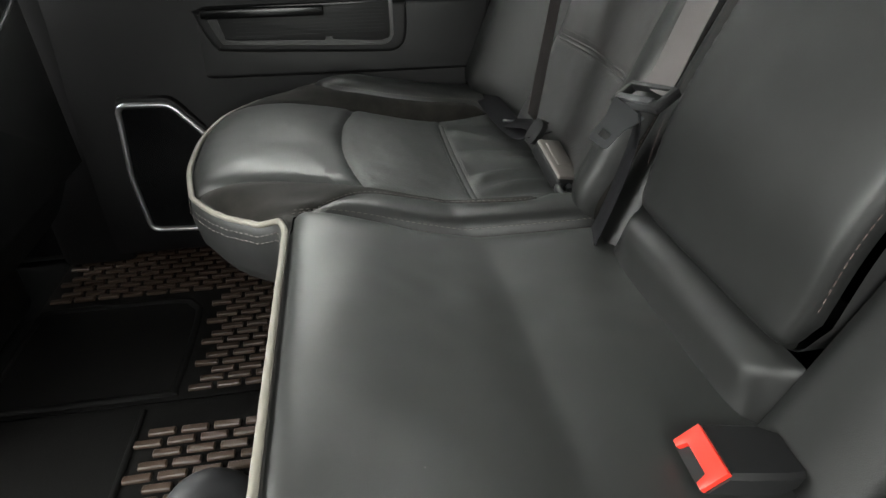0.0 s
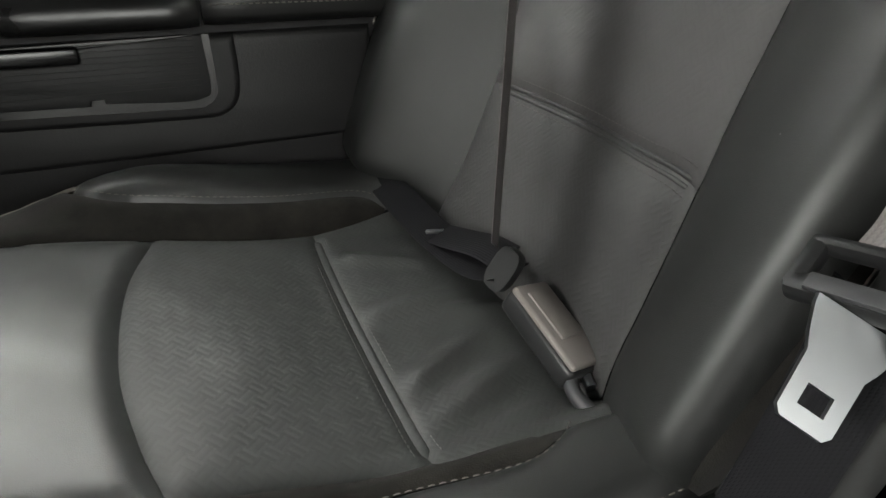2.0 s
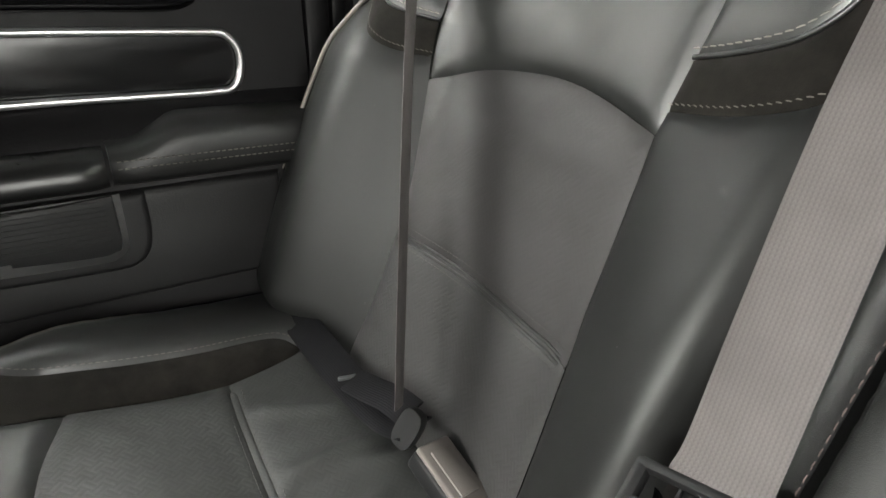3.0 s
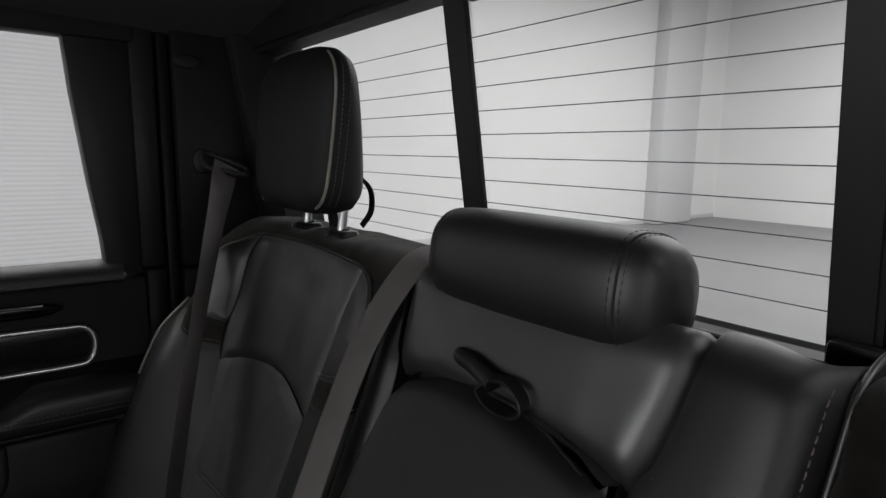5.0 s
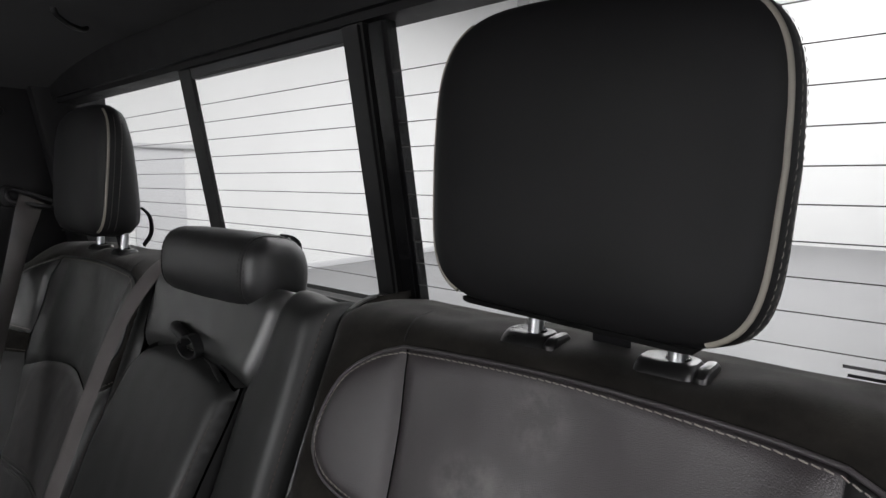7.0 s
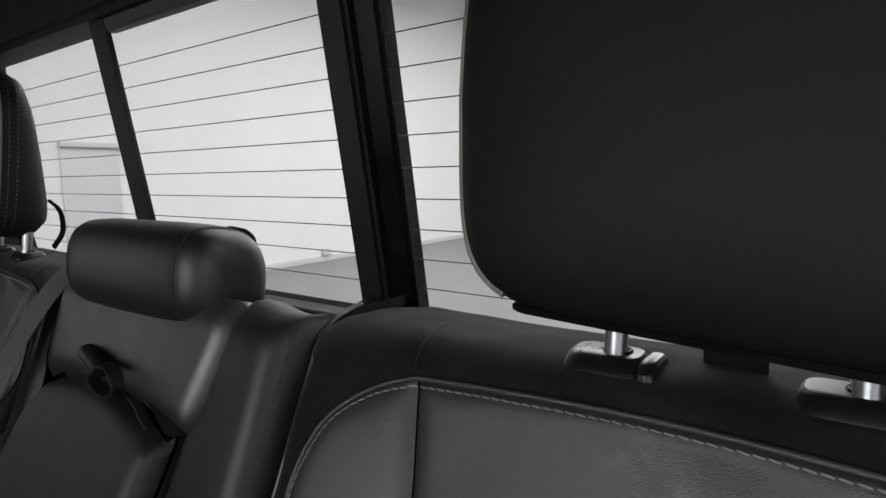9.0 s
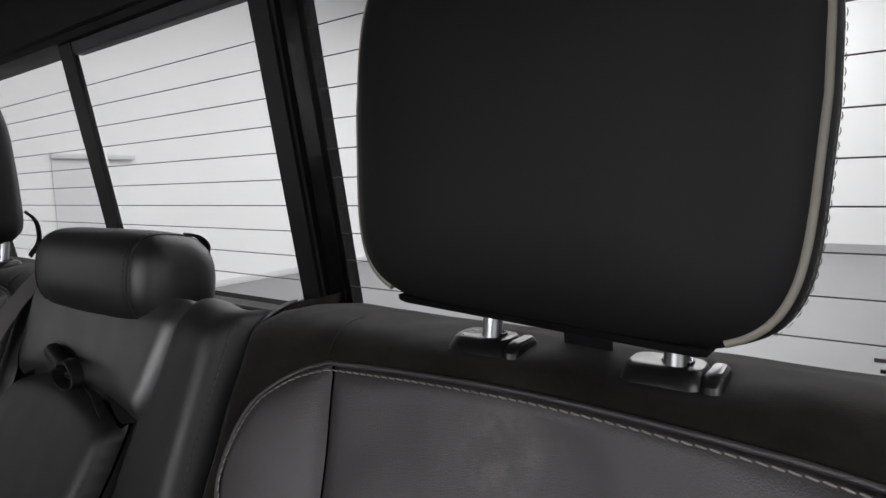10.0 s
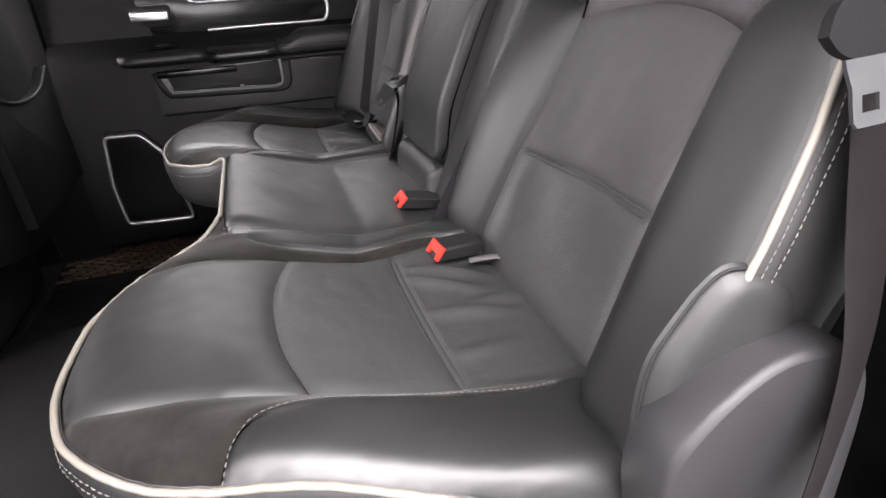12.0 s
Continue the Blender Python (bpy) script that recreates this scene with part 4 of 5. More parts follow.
def cushion_block(name, cx, cy, cz, wide, tall, depth, power, material, parent, lean, label, front=0.016, narrow=0.0, taper=0.0):
    """A padded block: superelliptic outline, domed front, rounded back; front faces the sitter."""
    o = superell(72, power, tall, wide, power * 0.72)
    levels = [(0.0, -front, 0.02), (0.0, -front * 0.98, 0.25), (0.0, -front * 0.9, 0.5), (0, -front * 0.68, 0.75), (0, -front * 0.38, 0.88), (0, 0.0, 0.962), (0, 0.010, 1.0), (0, depth * 0.45, 1.015), (0, depth * 0.75, 0.97), (0, depth * 0.93, 0.86), (0, depth, 0.6), (0, depth, 0.02)]
    sec = []
    for _, dx, k in levels:
        ring = []
        for u, v in o:
            w = 1.0 - narrow * max(0.0, -v / tall)
            y, z, x = u * k * w, v * k, dx * (1 - taper * (v / tall + 0.5)) if dx > 0 else dx
            xr = x * math.cos(lean) + z * math.sin(lean)
            zr = z * math.cos(lean) - x * math.sin(lean)
            ring.append((cx + xr, cy + y, cz + zr))
        sec.append(ring)
    return loft(name, sec, material, parent, label, 50)


def ring_at(cx, cy, cz, wide, tall, power, dx, lean, narrow, k=1.0):
    out = []
    for u, v in superell(96, power, tall, wide, power * 0.72):
        w = 1.0 - narrow * max(0.0, -v / tall)
        y, z = u * w * k, v * k
        out.append(np.array((cx + dx * math.cos(lean) + z * math.sin(lean), cy + y, cz + z * math.cos(lean) - dx * math.sin(lean))))
    return out


def rrect(cx, cy, dx, dy, r, z):
    """A level rounded rectangle."""
    out = []
    for qx, qy, a0 in ((1, 1, 0), (-1, 1, 90), (-1, -1, 180), (1, -1, 270)):
        for k in range(6):
            a = radians(a0 + k * 18)
            out.append((cx + qx * (dx / 2 - r) + r * math.cos(a), cy + qy * (dy / 2 - r) + r * math.sin(a), z))
    return out


def outer_headrest(sgn):
    ob = thing("headrest", "tall black leather headrest with cream piping on two steel posts", "headrest", "outer headrests")
    cx, cy, cz, lean = 0.205, 0.476 * sgn + 0.021, 1.0395, 0.10
    W, T, P, N = 0.252, 0.220, 5.6, 0.10
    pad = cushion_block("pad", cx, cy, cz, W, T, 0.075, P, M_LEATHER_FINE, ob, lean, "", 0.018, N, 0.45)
    prism("bottom_cover", [(-0.086, 0.003), (-0.080, 0.0), (0.080, 0.0), (0.086, 0.003), (0.088, 0.05), (-0.088, 0.05)], lambda u, v, w: (cx + v - 0.011, cy + u, cz - T / 2 + 0.004 - w), 0.004, M_CARPET, pad, "black cloth bottom cover", 0.002)
    for side in (1, -1):
        ring = [q for q in ring_at(cx, cy, cz, W, T, P, 0.004, lean, N, 0.981) if (q[1] - cy) * side > W * 0.36]
        ring.sort(key=lambda q: q[2])
        tube("piping", ring, 0.0021, M_PIPING, pad, "cream leather piping", 8)
        rows = []
        for dx in (0.0125, 0.022):
            r2 = [q for q in ring_at(cx, cy, cz, W + 0.002, T + 0.002, P, dx, lean, N, 1.001 if dx < 0.02 else 1.008) if (q[1] - cy) * side > W * 0.42]
            r2.sort(key=lambda q: q[2])
            rows.append((r2, [np.array((0, side, 0))] * len(r2), 0.0005))
        stitch_row(rows, M_THREAD, pad, 0.0036, 0.0024, 0.00045)
    for py in (0.409, 0.518):
        rod("post", (0.237, py * sgn, 0.90), (0.243, py * sgn, 0.945), 0.0062, M_STEEL, ob, "bright steel post", 18)
    for py in (0.409, 0.518):
        g = thing("headrest_guide", "black plastic headrest guide on the seat top", "headrest guide", "headrest guides")
        gz = (0.8975, 0.9005, 0.9040, 0.9056, 0.9058)
        body = [rrect(0.238 + 0.001 * i, py * sgn - 0.005 * sgn, d, w, r, z) for i, (z, w, d, r) in enumerate(zip(gz, (0.041, 0.041, 0.039, 0.036, 0.031), (0.033, 0.033, 0.026, 0.023, 0.018), (0.008, 0.010, 0.009, 0.008, 0.007)))]
        collar = loft("collar", body, M_GUIDE, g, "", 30)
        knob = [rrect(0.238 + 0.001 * i, (py + 0.0192) * sgn, d, w, r, z) for i, (z, w, d, r) in enumerate(zip(gz[:4], (0.010, 0.010, 0.009, 0.006), (0.031, 0.031, 0.024, 0.019), (0.005, 0.005, 0.004, 0.003)))]
        loft("button", knob, M_GUIDE, g, "slotted release button", 30)
        tube("post_ring", [(0.241 + 0.0072 * math.cos(a), py * sgn + 0.0072 * math.sin(a), 0.9064) for a in np.linspace(0, 2 * math.pi, 20)[:-1]], 0.0011, M_GLOSS, collar, "", 6, 0.003, True)
    tether = thing("tether_strap", "black webbing tether strap under a headrest", "strap")
    pp = resample([(0.252, 0.464 * sgn, 0.945), (0.252, 0.464 * sgn, 0.925), (0.256, 0.464 * sgn, 0.898)], 0.006)
    band("strap", pp, [(0, 1, 0)] * len(pp), 0.03, 0.003, M_WEB_DARK, tether)
    return ob


near_rest = outer_headrest(-1)
outer_headrest(1)
# the near headrest leans a little to its side
for ob in near_rest.children_recursive:
    if not ob.name.startswith("post"):
        for v in ob.data.vertices:
            v.co.z += (v.co.y + 0.40) * 0.05
mid_rest = thing("headrest", "low black leather centre headrest with stitched ends", "headrest")
ROLL_Y, ROLL_H = 0.023, 0.122


def roll_ring(t, n=48, grow=0.0):
    """A cross-section of the bolster-shaped headrest at t, from -1 to 1 along it."""
    k = max(0.02, 1 - abs(t) ** 7) ** (1 / 3.2)
    out = []
    for q in range(n):
        a = 2 * math.pi * q / n
        c, w = math.cos(a), math.sin(a)
        dx = math.copysign(abs(c) ** 0.72, c) * (0.045 * k + grow)
        dz = math.copysign(abs(w) ** 0.78, w) * (0.046 * k + grow) - 0.004 * c
        out.append(np.array((0.220 + dx + dz * 0.12, ROLL_Y + ROLL_H * t, 0.9165 + dz - 0.10 * dx)))
    return out


mid_pad = loft("pad", [roll_ring(t) for t in (-1, -0.995, -0.98, -0.95, -0.91, -0.86, -0.8, -0.7, -0.5, -0.25, 0, 0.25, 0.5, 0.7, 0.8, 0.86, 0.91, 0.95, 0.98, 0.995, 1)], M_LEATHER_REST, mid_rest, "", 60)
rows = []
for s in (1, -1):
    for k in (0.765, 0.835):
        ring = roll_ring(s * k, 64, -0.0001)[3:46]
        cen = np.mean(ring, 0)
        rows.append((ring, [(q - cen) / np.linalg.norm(q - cen) for q in ring], 0.0))
    tube("end_seam", roll_ring(s * 0.80, 64, -0.0003)[3:46], 0.0012, M_BLACK_LINE, mid_pad, "dark curved end seam", 6)
stitch_row(rows, M_BLACK_LINE, mid_pad, 0.0040, 0.0022, 0.0005)
for pts in ([(0.272, 0.415, 0.975), (0.281, 0.411, 0.964), (0.285, 0.409, 0.950), (0.284, 0.410, 0.928), (0.274, 0.418, 0.908)], [(0.268, -0.018, 0.954), (0.280, -0.022, 0.951), (0.287, -0.026, 0.940), (0.280, -0.028, 0.922)]):
    cord = thing("tether_loop", "black webbing tether loop behind a headrest", "strap", "tether loops")
    p = spl(pts, 6)
    band("strap", p, [(0.0, 1.0, 0.1)] * len(p), 0.012, 0.003, M_WEB_DARK, cord)

# ---------------------------------------------------------------- cab shell
FLOOR_Z = 0.06
fl = box("cab_floor", (2.3, 1.66, 0.05), pose(-0.8, 0.0, FLOOR_Z - 0.025), M_CARPET, None, 0.0)
tagged(fl, "black carpeted cab floor", "floor", kind="structure")
bw = box("wall_cab_rear", (0.05, 1.66, 0.84), pose(0.345, 0.0, 0.45), M_CARPET, None, 0.004)
tagged(bw, "black trimmed rear wall of the cab", "wall", kind="structure")
# headliner, gently arched across
secs = []
for x in np.linspace(-1.7, 0.30, 12):
    z0 = 1.262 - 0.018 * ((x + 0.7) / 1.0) ** 2
    top = [(x, y, z0 - 0.05 * (abs(y) / 0.82) ** 4) for y in np.linspace(-0.82, 0.82, 21)]
    secs.append(top + [(x, y, z + 0.03) for x, y, z in top[::-1]])
hl = loft("ceiling_headliner", secs, M_HEADLINER, None, "", 40)
tagged(hl, "dark cloth headliner over the cab", "ceiling", kind="structure")
# dash, front doors and side skins are unseen, added to hold light out
for nm, size, at in (("wall_dash", (0.4, 1.6, 0.75), (-1.75, 0, 0.45)), ("wall_front_door_far", (1.0, 0.06, 0.72), (-1.28, 0.83, 0.44)), ("wall_front_door_near", (1.0, 0.06, 0.72), (-1.28, -0.83, 0.44)), ("wall_side_far", (2.2, 0.05, 0.84), (-0.74, 0.865, 0.36)), ("wall_side_near", (1.1, 0.05, 0.8), (-1.3, -0.865, 0.36)), ("pillar_b_far", (0.14, 0.07, 1.15), (-0.80, 0.80, 0.65)), ("pillar_b_near", (0.14, 0.07, 1.15), (-0.80, -0.83, 0.65))):
    tagged(box(nm, size, pose(*at), M_PLASTIC_SOFT, None, 0.015), "dark plastic cab trim", "trim", kind="structure")

# ---------------------------------------------------------------- rear window
def win_x(z):
    return 0.262 + (1.163 - z) * 0.165


rw = thing("window_rear", "three-part rear window with heater wires in a black frame", "window", kind="structure")


def win_bar(name, y0, y1, z0, z1, thick, material, label="", proud=0.0, bev=0.004):
    a, b = win_x(z0), win_x(z1)
    bm = bmesh.new()
    o = [(a - proud, y0, z0), (a - proud, y1, z0), (b - proud, y1, z1), (b - proud, y0, z1)]
    f = [bm.verts.new(p) for p in o]
    g = [bm.verts.new((p[0] + thick, p[1], p[2])) for p in o]
    fr = bm.faces.new(f)
    bm.faces.new(g[::-1])
    for i in range(4):
        bm.faces.new((f[i], g[i], g[(i + 1) % 4], f[(i + 1) % 4]))
    bmesh.ops.recalc_face_normals(bm, faces=bm.faces)
    if bev:
        bmesh.ops.bevel(bm, geom=list(fr.edges), offset=bev, segments=2, affect="EDGES")
    return part(name, bm, material, rw, label)


win_bar("frame", -0.80, 0.80, 1.180, 1.250, 0.05, M_PLASTIC_SOFT, "black padded header", 0.012, 0.008)
win_bar("frame", -0.80, 0.80, 0.80, 0.872, 0.03, M_PLASTIC_SOFT, "black sill")
win_bar("mullion", 0.190, 0.226, 0.85, 1.182, 0.006, M_PLASTIC, "black upright bar", -0.003, 0.001)
win_bar("mullion", -0.187, -0.155, 0.85, 1.182, 0.024, M_PLASTIC, "black upright bar", 0.004)
win_bar("sash", -0.214, -0.187, 0.85, 1.182, 0.018, M_GLOSS, "black sliding sash edge", -0.003)
win_bar("seal", -0.182, 0.188, 1.166, 1.181, 0.012, M_TRIM_GREY, "grey upper seal", -0.002, 0.002)
box("latch", (0.014, 0.034, 0.018), pose(win_x(0.875) - 0.010, -0.176, 0.886), M_PLASTIC, rw, 0.005, "black slider latch")
for s in (1, -1):
    # corner piece of the window, slanting out to the cab's side
    o = [(0.655, 0.80), (0.662, 0.93), (0.69, 0.97), (0.735, 1.03), (0.755, 1.12), (0.76, 1.25), (0.84, 1.25), (0.84, 0.80)]
    prism("corner", [(y * s, z) for y, z in o], lambda u, v, w: (win_x(v) + 0.03 - w, u, v), 0.075, M_PLASTIC_SOFT, rw, "black corner trim", 0.01)
pane_obs = []
panes = ((0.21, 0.76), (-0.16, 0.19), (-0.76, -0.205))
for y0, y1 in panes:
    xg = lambda z: win_x(z) + 0.009
    g = raw("pane", [(xg(0.85), y0, 0.85), (xg(0.85), y1, 0.85), (xg(1.19), y1, 1.19), (xg(1.19), y0, 1.19), (xg(0.85) + 0.004, y0, 0.85), (xg(0.85) + 0.004, y1, 0.85), (xg(1.19) + 0.004, y1, 1.19), (xg(1.19) + 0.004, y0, 1.19)], [(3, 2, 1, 0), (4, 5, 6, 7), (0, 1, 5, 4), (1, 2, 6, 5), (2, 3, 7, 6), (3, 0, 4, 7)], M_GLASS, rw, "clear window pane")
    g.visible_shadow = False
    pane_obs.append(g)
for k, (y0, y1) in enumerate(((-0.600, -0.652), (-0.603, -0.640), (-0.602, -0.648))):
    z = 0.9005 - 0.006 * k
    box("print_bar", (0.0008, y0 - y1, 0.0022), pose(win_x(z) + 0.0083, (y0 + y1) / 2, z), M_TRIM_GREY, pane_obs[2], 0.0, "printed grey line")
for k in range(10):
    z = 0.909 + k * 0.0246
    for (y0, y1), g in zip(panes, pane_obs):
        tube("heater_wire", [(win_x(z) + 0.0075, y0, z), (win_x(z) + 0.0075, (y0 + y1) / 2, z), (win_x(z) + 0.0075, y1, z)], 0.0005, M_WIRE, g, "", 5, 0.1)

# ---------------------------------------------------------------- far rear door
door = thing("door_1", "closed black rear door with padded armrest, chrome bezel and speaker grille", "door", kind="structure")


def yz_loft(name, profile, xs, material, label="", shift=None, sharp=40):
    secs = []
    for x in xs:
        dy = shift(x) if shift else 0.0
        secs.append([(x, y + dy, z) for y, z in profile])
    return loft(name, secs, material, door, label, sharp)


low = [(0.84, 0.12), (0.722, 0.13), (0.708, 0.16), (0.708, 0.25), (0.716, 0.38), (0.732, 0.47), (0.742, 0.54), (0.745, 0.60), (0.765, 0.635), (0.795, 0.655), (0.802, 0.72), (0.805, 0.79), (0.84, 0.79)]
yz_loft("body", low, np.linspace(-0.73, 0.063, 26), M_PLASTIC_SOFT, "black grained plastic door panel", lambda x: -0.012 * smooth(-0.47, -0.52, x))
# sill pad
sill = [(0.84, 0.785), (0.797, 0.785), (0.789, 0.793), (0.789, 0.803), (0.797, 0.815), (0.815, 0.822), (0.84, 0.822)]
yz_loft("sill_pad", sill, np.linspace(-0.73, 0.03, 20), M_LEATHER_SIDE, "stitched black sill pad")
wayin = [np.array((0.0, -1.0, 0.2))] * 200
line = lambda pts: resample(pts, 0.01)
stitch_row([(line([(-0.7, 0.7885, 0.800), (0.02, 0.7885, 0.797)]), wayin, 0), (line([(-0.7, 0.789, 0.790), (0.02, 0.789, 0.788)]), wayin, 0)], M_THREAD_DARK, door, 0.005, 0.003, 0.0008)
# panel inset below the armrest
inset = chain(spl([(-0.575, 0.57), (-0.56, 0.50), (-0.55, 0.462), (-0.53, 0.455)], 6), [(-0.53, 0.455), (-0.25, 0.452), (-0.04, 0.452)], spl([(-0.04, 0.452), (-0.015, 0.458), (-0.004, 0.48), (-0.002, 0.57)], 6))
yd = lambda z: float(np.interp(z, [0.25, 0.38, 0.47, 0.54, 0.60], [0.708, 0.716, 0.732, 0.742, 0.745]))
prism("lower_inset", inset, lambda u, v, w: (u, yd(v) + 0.002 - w, v), 0.010, M_DOOR_PANEL, door, "black raised lower panel", 0.007, 3)
# map pocket: lid, black plate for the slot's shade and the ledge round it
pocket = prism("pocket_frame", chain(spl([(-0.505, 0.565), (-0.492, 0.53), (-0.476, 0.505), (-0.455, 0.499), (-0.33, 0.493), (-0.20, 0.488), (-0.17, 0.491), (-0.155, 0.505), (-0.15, 0.53), (-0.15, 0.57)], 5)), lambda u, v, w: (u, yd(v) - 0.004 - w, v), 0.012, M_DOOR_PANEL, door, "raised pocket frame", 0.007, 3)
prism("pocket_shade", chain(spl([(-0.487, 0.568), (-0.476, 0.535), (-0.465, 0.515), (-0.45, 0.511), (-0.33, 0.506), (-0.21, 0.501), (-0.187, 0.503), (-0.176, 0.513), (-0.174, 0.53), (-0.174, 0.572)], 5)), lambda u, v, w: (u, yd(v) - 0.0135 - w, v), 0.003, M_GLOSS, pocket, "flat black plate for the shade in the pocket", 0.0)
lid = prism("pocket_lid", chain(spl([(-0.467, 0.556), (-0.458, 0.525), (-0.448, 0.5185), (-0.33, 0.514), (-0.293, 0.5125)], 5), [(-0.291, 0.518), (-0.28, 0.518)], spl([(-0.28, 0.514), (-0.21, 0.509), (-0.19, 0.511), (-0.181, 0.52), (-0.181, 0.572)], 5)), lambda u, v, w: (u, yd(v) - 0.0165 - w, v), 0.004, M_PLASTIC, door, "ribbed pocket lid", 0.002)
for k in range(9):
    zz = 0.524 + k * 0.0055
    box("rib", (0.25, 0.0012, 0.0012), pose(-0.315, yd(zz) - 0.0208, zz), M_PLASTIC, lid, 0.0)
# solid black block put in for the shade under the armrest
box("pull_shadow", (0.2, 0.02, 0.016), pose(-0.39, 0.724, 0.561), M_GLOSS, door, 0.004, "black block for the shade under the armrest")


def arm_piece(name, x0, x1, out, top, bottom, material, label, hump=0.0, n=12, taper=0.0):
    secs = []
    for i in range(n + 1):
        t = i / n
        x = x0 + (x1 - x0) * t
        e = 1 - 0.10 * (abs(2 * t - 1) ** 10)
        tip = (1 - t / taper) ** 2.4 if t < taper else 0.0
        e *= 1 - 0.72 * tip
        h = top - 0.004 * tip + hump * smooth(0.08, 0.35, t)
        o = 0.80 - (0.80 - out) * e
        b = bottom + 0.012 * tip
        prof = [(0.80, b + 0.004), (o + 0.012, b), (o + 0.003, b + 0.004), (o, b + 0.010), (o, max(h - 0.022, b + 0.012)), (o + 0.004, h - 0.010), (o + 0.014, h - 0.003), (o + 0.03, h), (0.80, h + 0.002)]
        secs.append([(x, y, z) for y, z in prof])
    return loft(name, secs, material, door, label, 50)


arm_piece("armrest_front", -0.612, -0.359, 0.720, 0.622, 0.583, M_ARMREST, "stitched black armrest pad", 0.0, 26, 0.34)
arm_piece("armrest_grip", -0.356, -0.180, 0.716, 0.617, 0.578, M_GUIDE, "smooth black grip block")
arm_piece("armrest_rear", -0.176, 0.04, 0.719, 0.622, 0.579, M_ARMREST, "stitched black armrest pad", 0.020, 20)
lip = [(x, 0.776 + 0.004 * smooth(-0.40, -0.35, x), 0.632 - 0.012 * smooth(-0.54, -0.61, x) - 0.010 * smooth(-0.37, -0.33, x)) for x in np.linspace(-0.605, -0.325, 20)]
tube("armrest_lip", lip, 0.010, M_ARMREST, door, "raised rear lip of the armrest", 10, 0.01, False, 0.7)
wi = [np.array((0.0, -1.0, 0.15))] * 200
stitch_row([(line([(x0, 0.7185, z0), (x1, 0.7185, z1)]), wi, 0) for x0, x1, z0, z1 in ((-0.535, -0.365, 0.605, 0.604), (-0.535, -0.365, 0.598, 0.597), (-0.170, 0.03, 0.608, 0.606), (-0.170, 0.03, 0.600, 0.598))], M_THREAD, door, 0.0042, 0.0022, 0.0008)
bez = box("switch_bezel", (0.07, 0.024, 0.006), pose(-0.462, 0.752, 0.627), M_GLOSS, door, 0.003, "window switch bezel")
box("switch", (0.03, 0.012, 0.008), pose(-0.462, 0.75, 0.631), M_PLASTIC, bez, 0.003, "window switch")
# hollow behind the armrest and upper black insert in a chrome bezel
ins = chain(spl([(-0.60, 0.652), (-0.59, 0.70), (-0.575, 0.745), (-0.555, 0.765)], 5), [(-0.555, 0.765), (-0.425, 0.765)], [(-0.425, 0.765), (-0.372, 0.727), (-0.05, 0.722)], spl([(-0.05, 0.722), (-0.03, 0.719), (-0.022, 0.705), (-0.022, 0.675), (-0.030, 0.661), (-0.05, 0.658)], 5), [(-0.05, 0.658), (-0.345, 0.656), (-0.60, 0.652)])
prism("insert", ins, lambda u, v, w: (u, 0.803 - w, v), 0.010, M_GLOSS, door, "gloss black insert", 0.003)
rim = spl([(-0.56, 0.768), (-0.50, 0.768), (-0.43, 0.767), (-0.40, 0.752), (-0.37, 0.7295), (-0.33, 0.7265), (-0.2, 0.7255), (-0.06, 0.7225), (-0.034, 0.719), (-0.021, 0.703), (-0.021, 0.68), (-0.03, 0.662), (-0.055, 0.657), (-0.2, 0.658), (-0.345, 0.657)], 8)
tube("chrome_bezel", [(u, 0.790, v) for u, v in rim], 0.0045, M_CHROME, door, "satin chrome bezel", 10)
blade = spl([(-0.40, 0.797, 0.752), (-0.357, 0.793, 0.754), (-0.28, 0.792, 0.755), (-0.18, 0.792, 0.755), (-0.10, 0.794, 0.754), (-0.06, 0.799, 0.754)], 8)
secs = []
for i, q in enumerate(blade):
    h = 0.0115 * (1 - 0.75 * (2 * i / (len(blade) - 1) - 1) ** 6)
    secs.append([q + np.array((0, 0.004 - 0.010 * max(0.0, math.sin(a) * 0.5 + math.cos(a)), h * math.sin(a))) for a in np.linspace(-math.pi * 0.6, math.pi * 0.6, 12)])
loft("gloss_blade", secs, M_GLOSS, door, "gloss black trim blade", 60, False, False)
tube("chrome_strip", [q + np.array((0, -0.004, 0.0085)) for q in blade[6:-6]], 0.0022, M_CHROME, door, "slim chrome strip", 8)
cup = box("handle_cup", (0.135, 0.012, 0.062), pose(-0.488, 0.796, 0.70), M_PLASTIC, door, 0.012, "black handle recess")
hd = box("door_handle", (0.094, 0.012, 0.026), pose(-0.478, 0.783, 0.702, 0, 2, 0), M_CHROME, cup, 0.005, "chrome door handle", 3)
# speaker grille with its chrome ring
ring = chain([(-0.648, 0.427), (-0.565, 0.425)], [(-0.565, 0.425), (-0.516, 0.366), (-0.484, 0.178)], [(-0.484, 0.178), (-0.652, 0.188)], [(-0.652, 0.188), (-0.66, 0.30), (-0.648, 0.427)])
rr = []
for i, q in enumerate(ring):
    a, b = ring[i - 1], ring[(i + 1) % len(ring)]
    r = 0.012
    p0 = q + (a - q) / (np.linalg.norm(a - q)) * r
    p1 = q + (b - q) / (np.linalg.norm(b - q)) * r
    rr += [p0, q * 0.5 + (p0 + p1) * 0.25, p1]
spk = prism("speaker_mount", [q + (q - np.mean(ring, 0)) * 0.10 for q in rr], lambda u, v, w: (u, 0.71 - w, v), 0.014, M_PLASTIC_SOFT, door, "black speaker housing", 0.006)
prism("speaker_grille", rr, lambda u, v, w: (u, 0.697 - w, v), 0.004, M_GLOSS, spk, "fine black speaker mesh", 0.0)
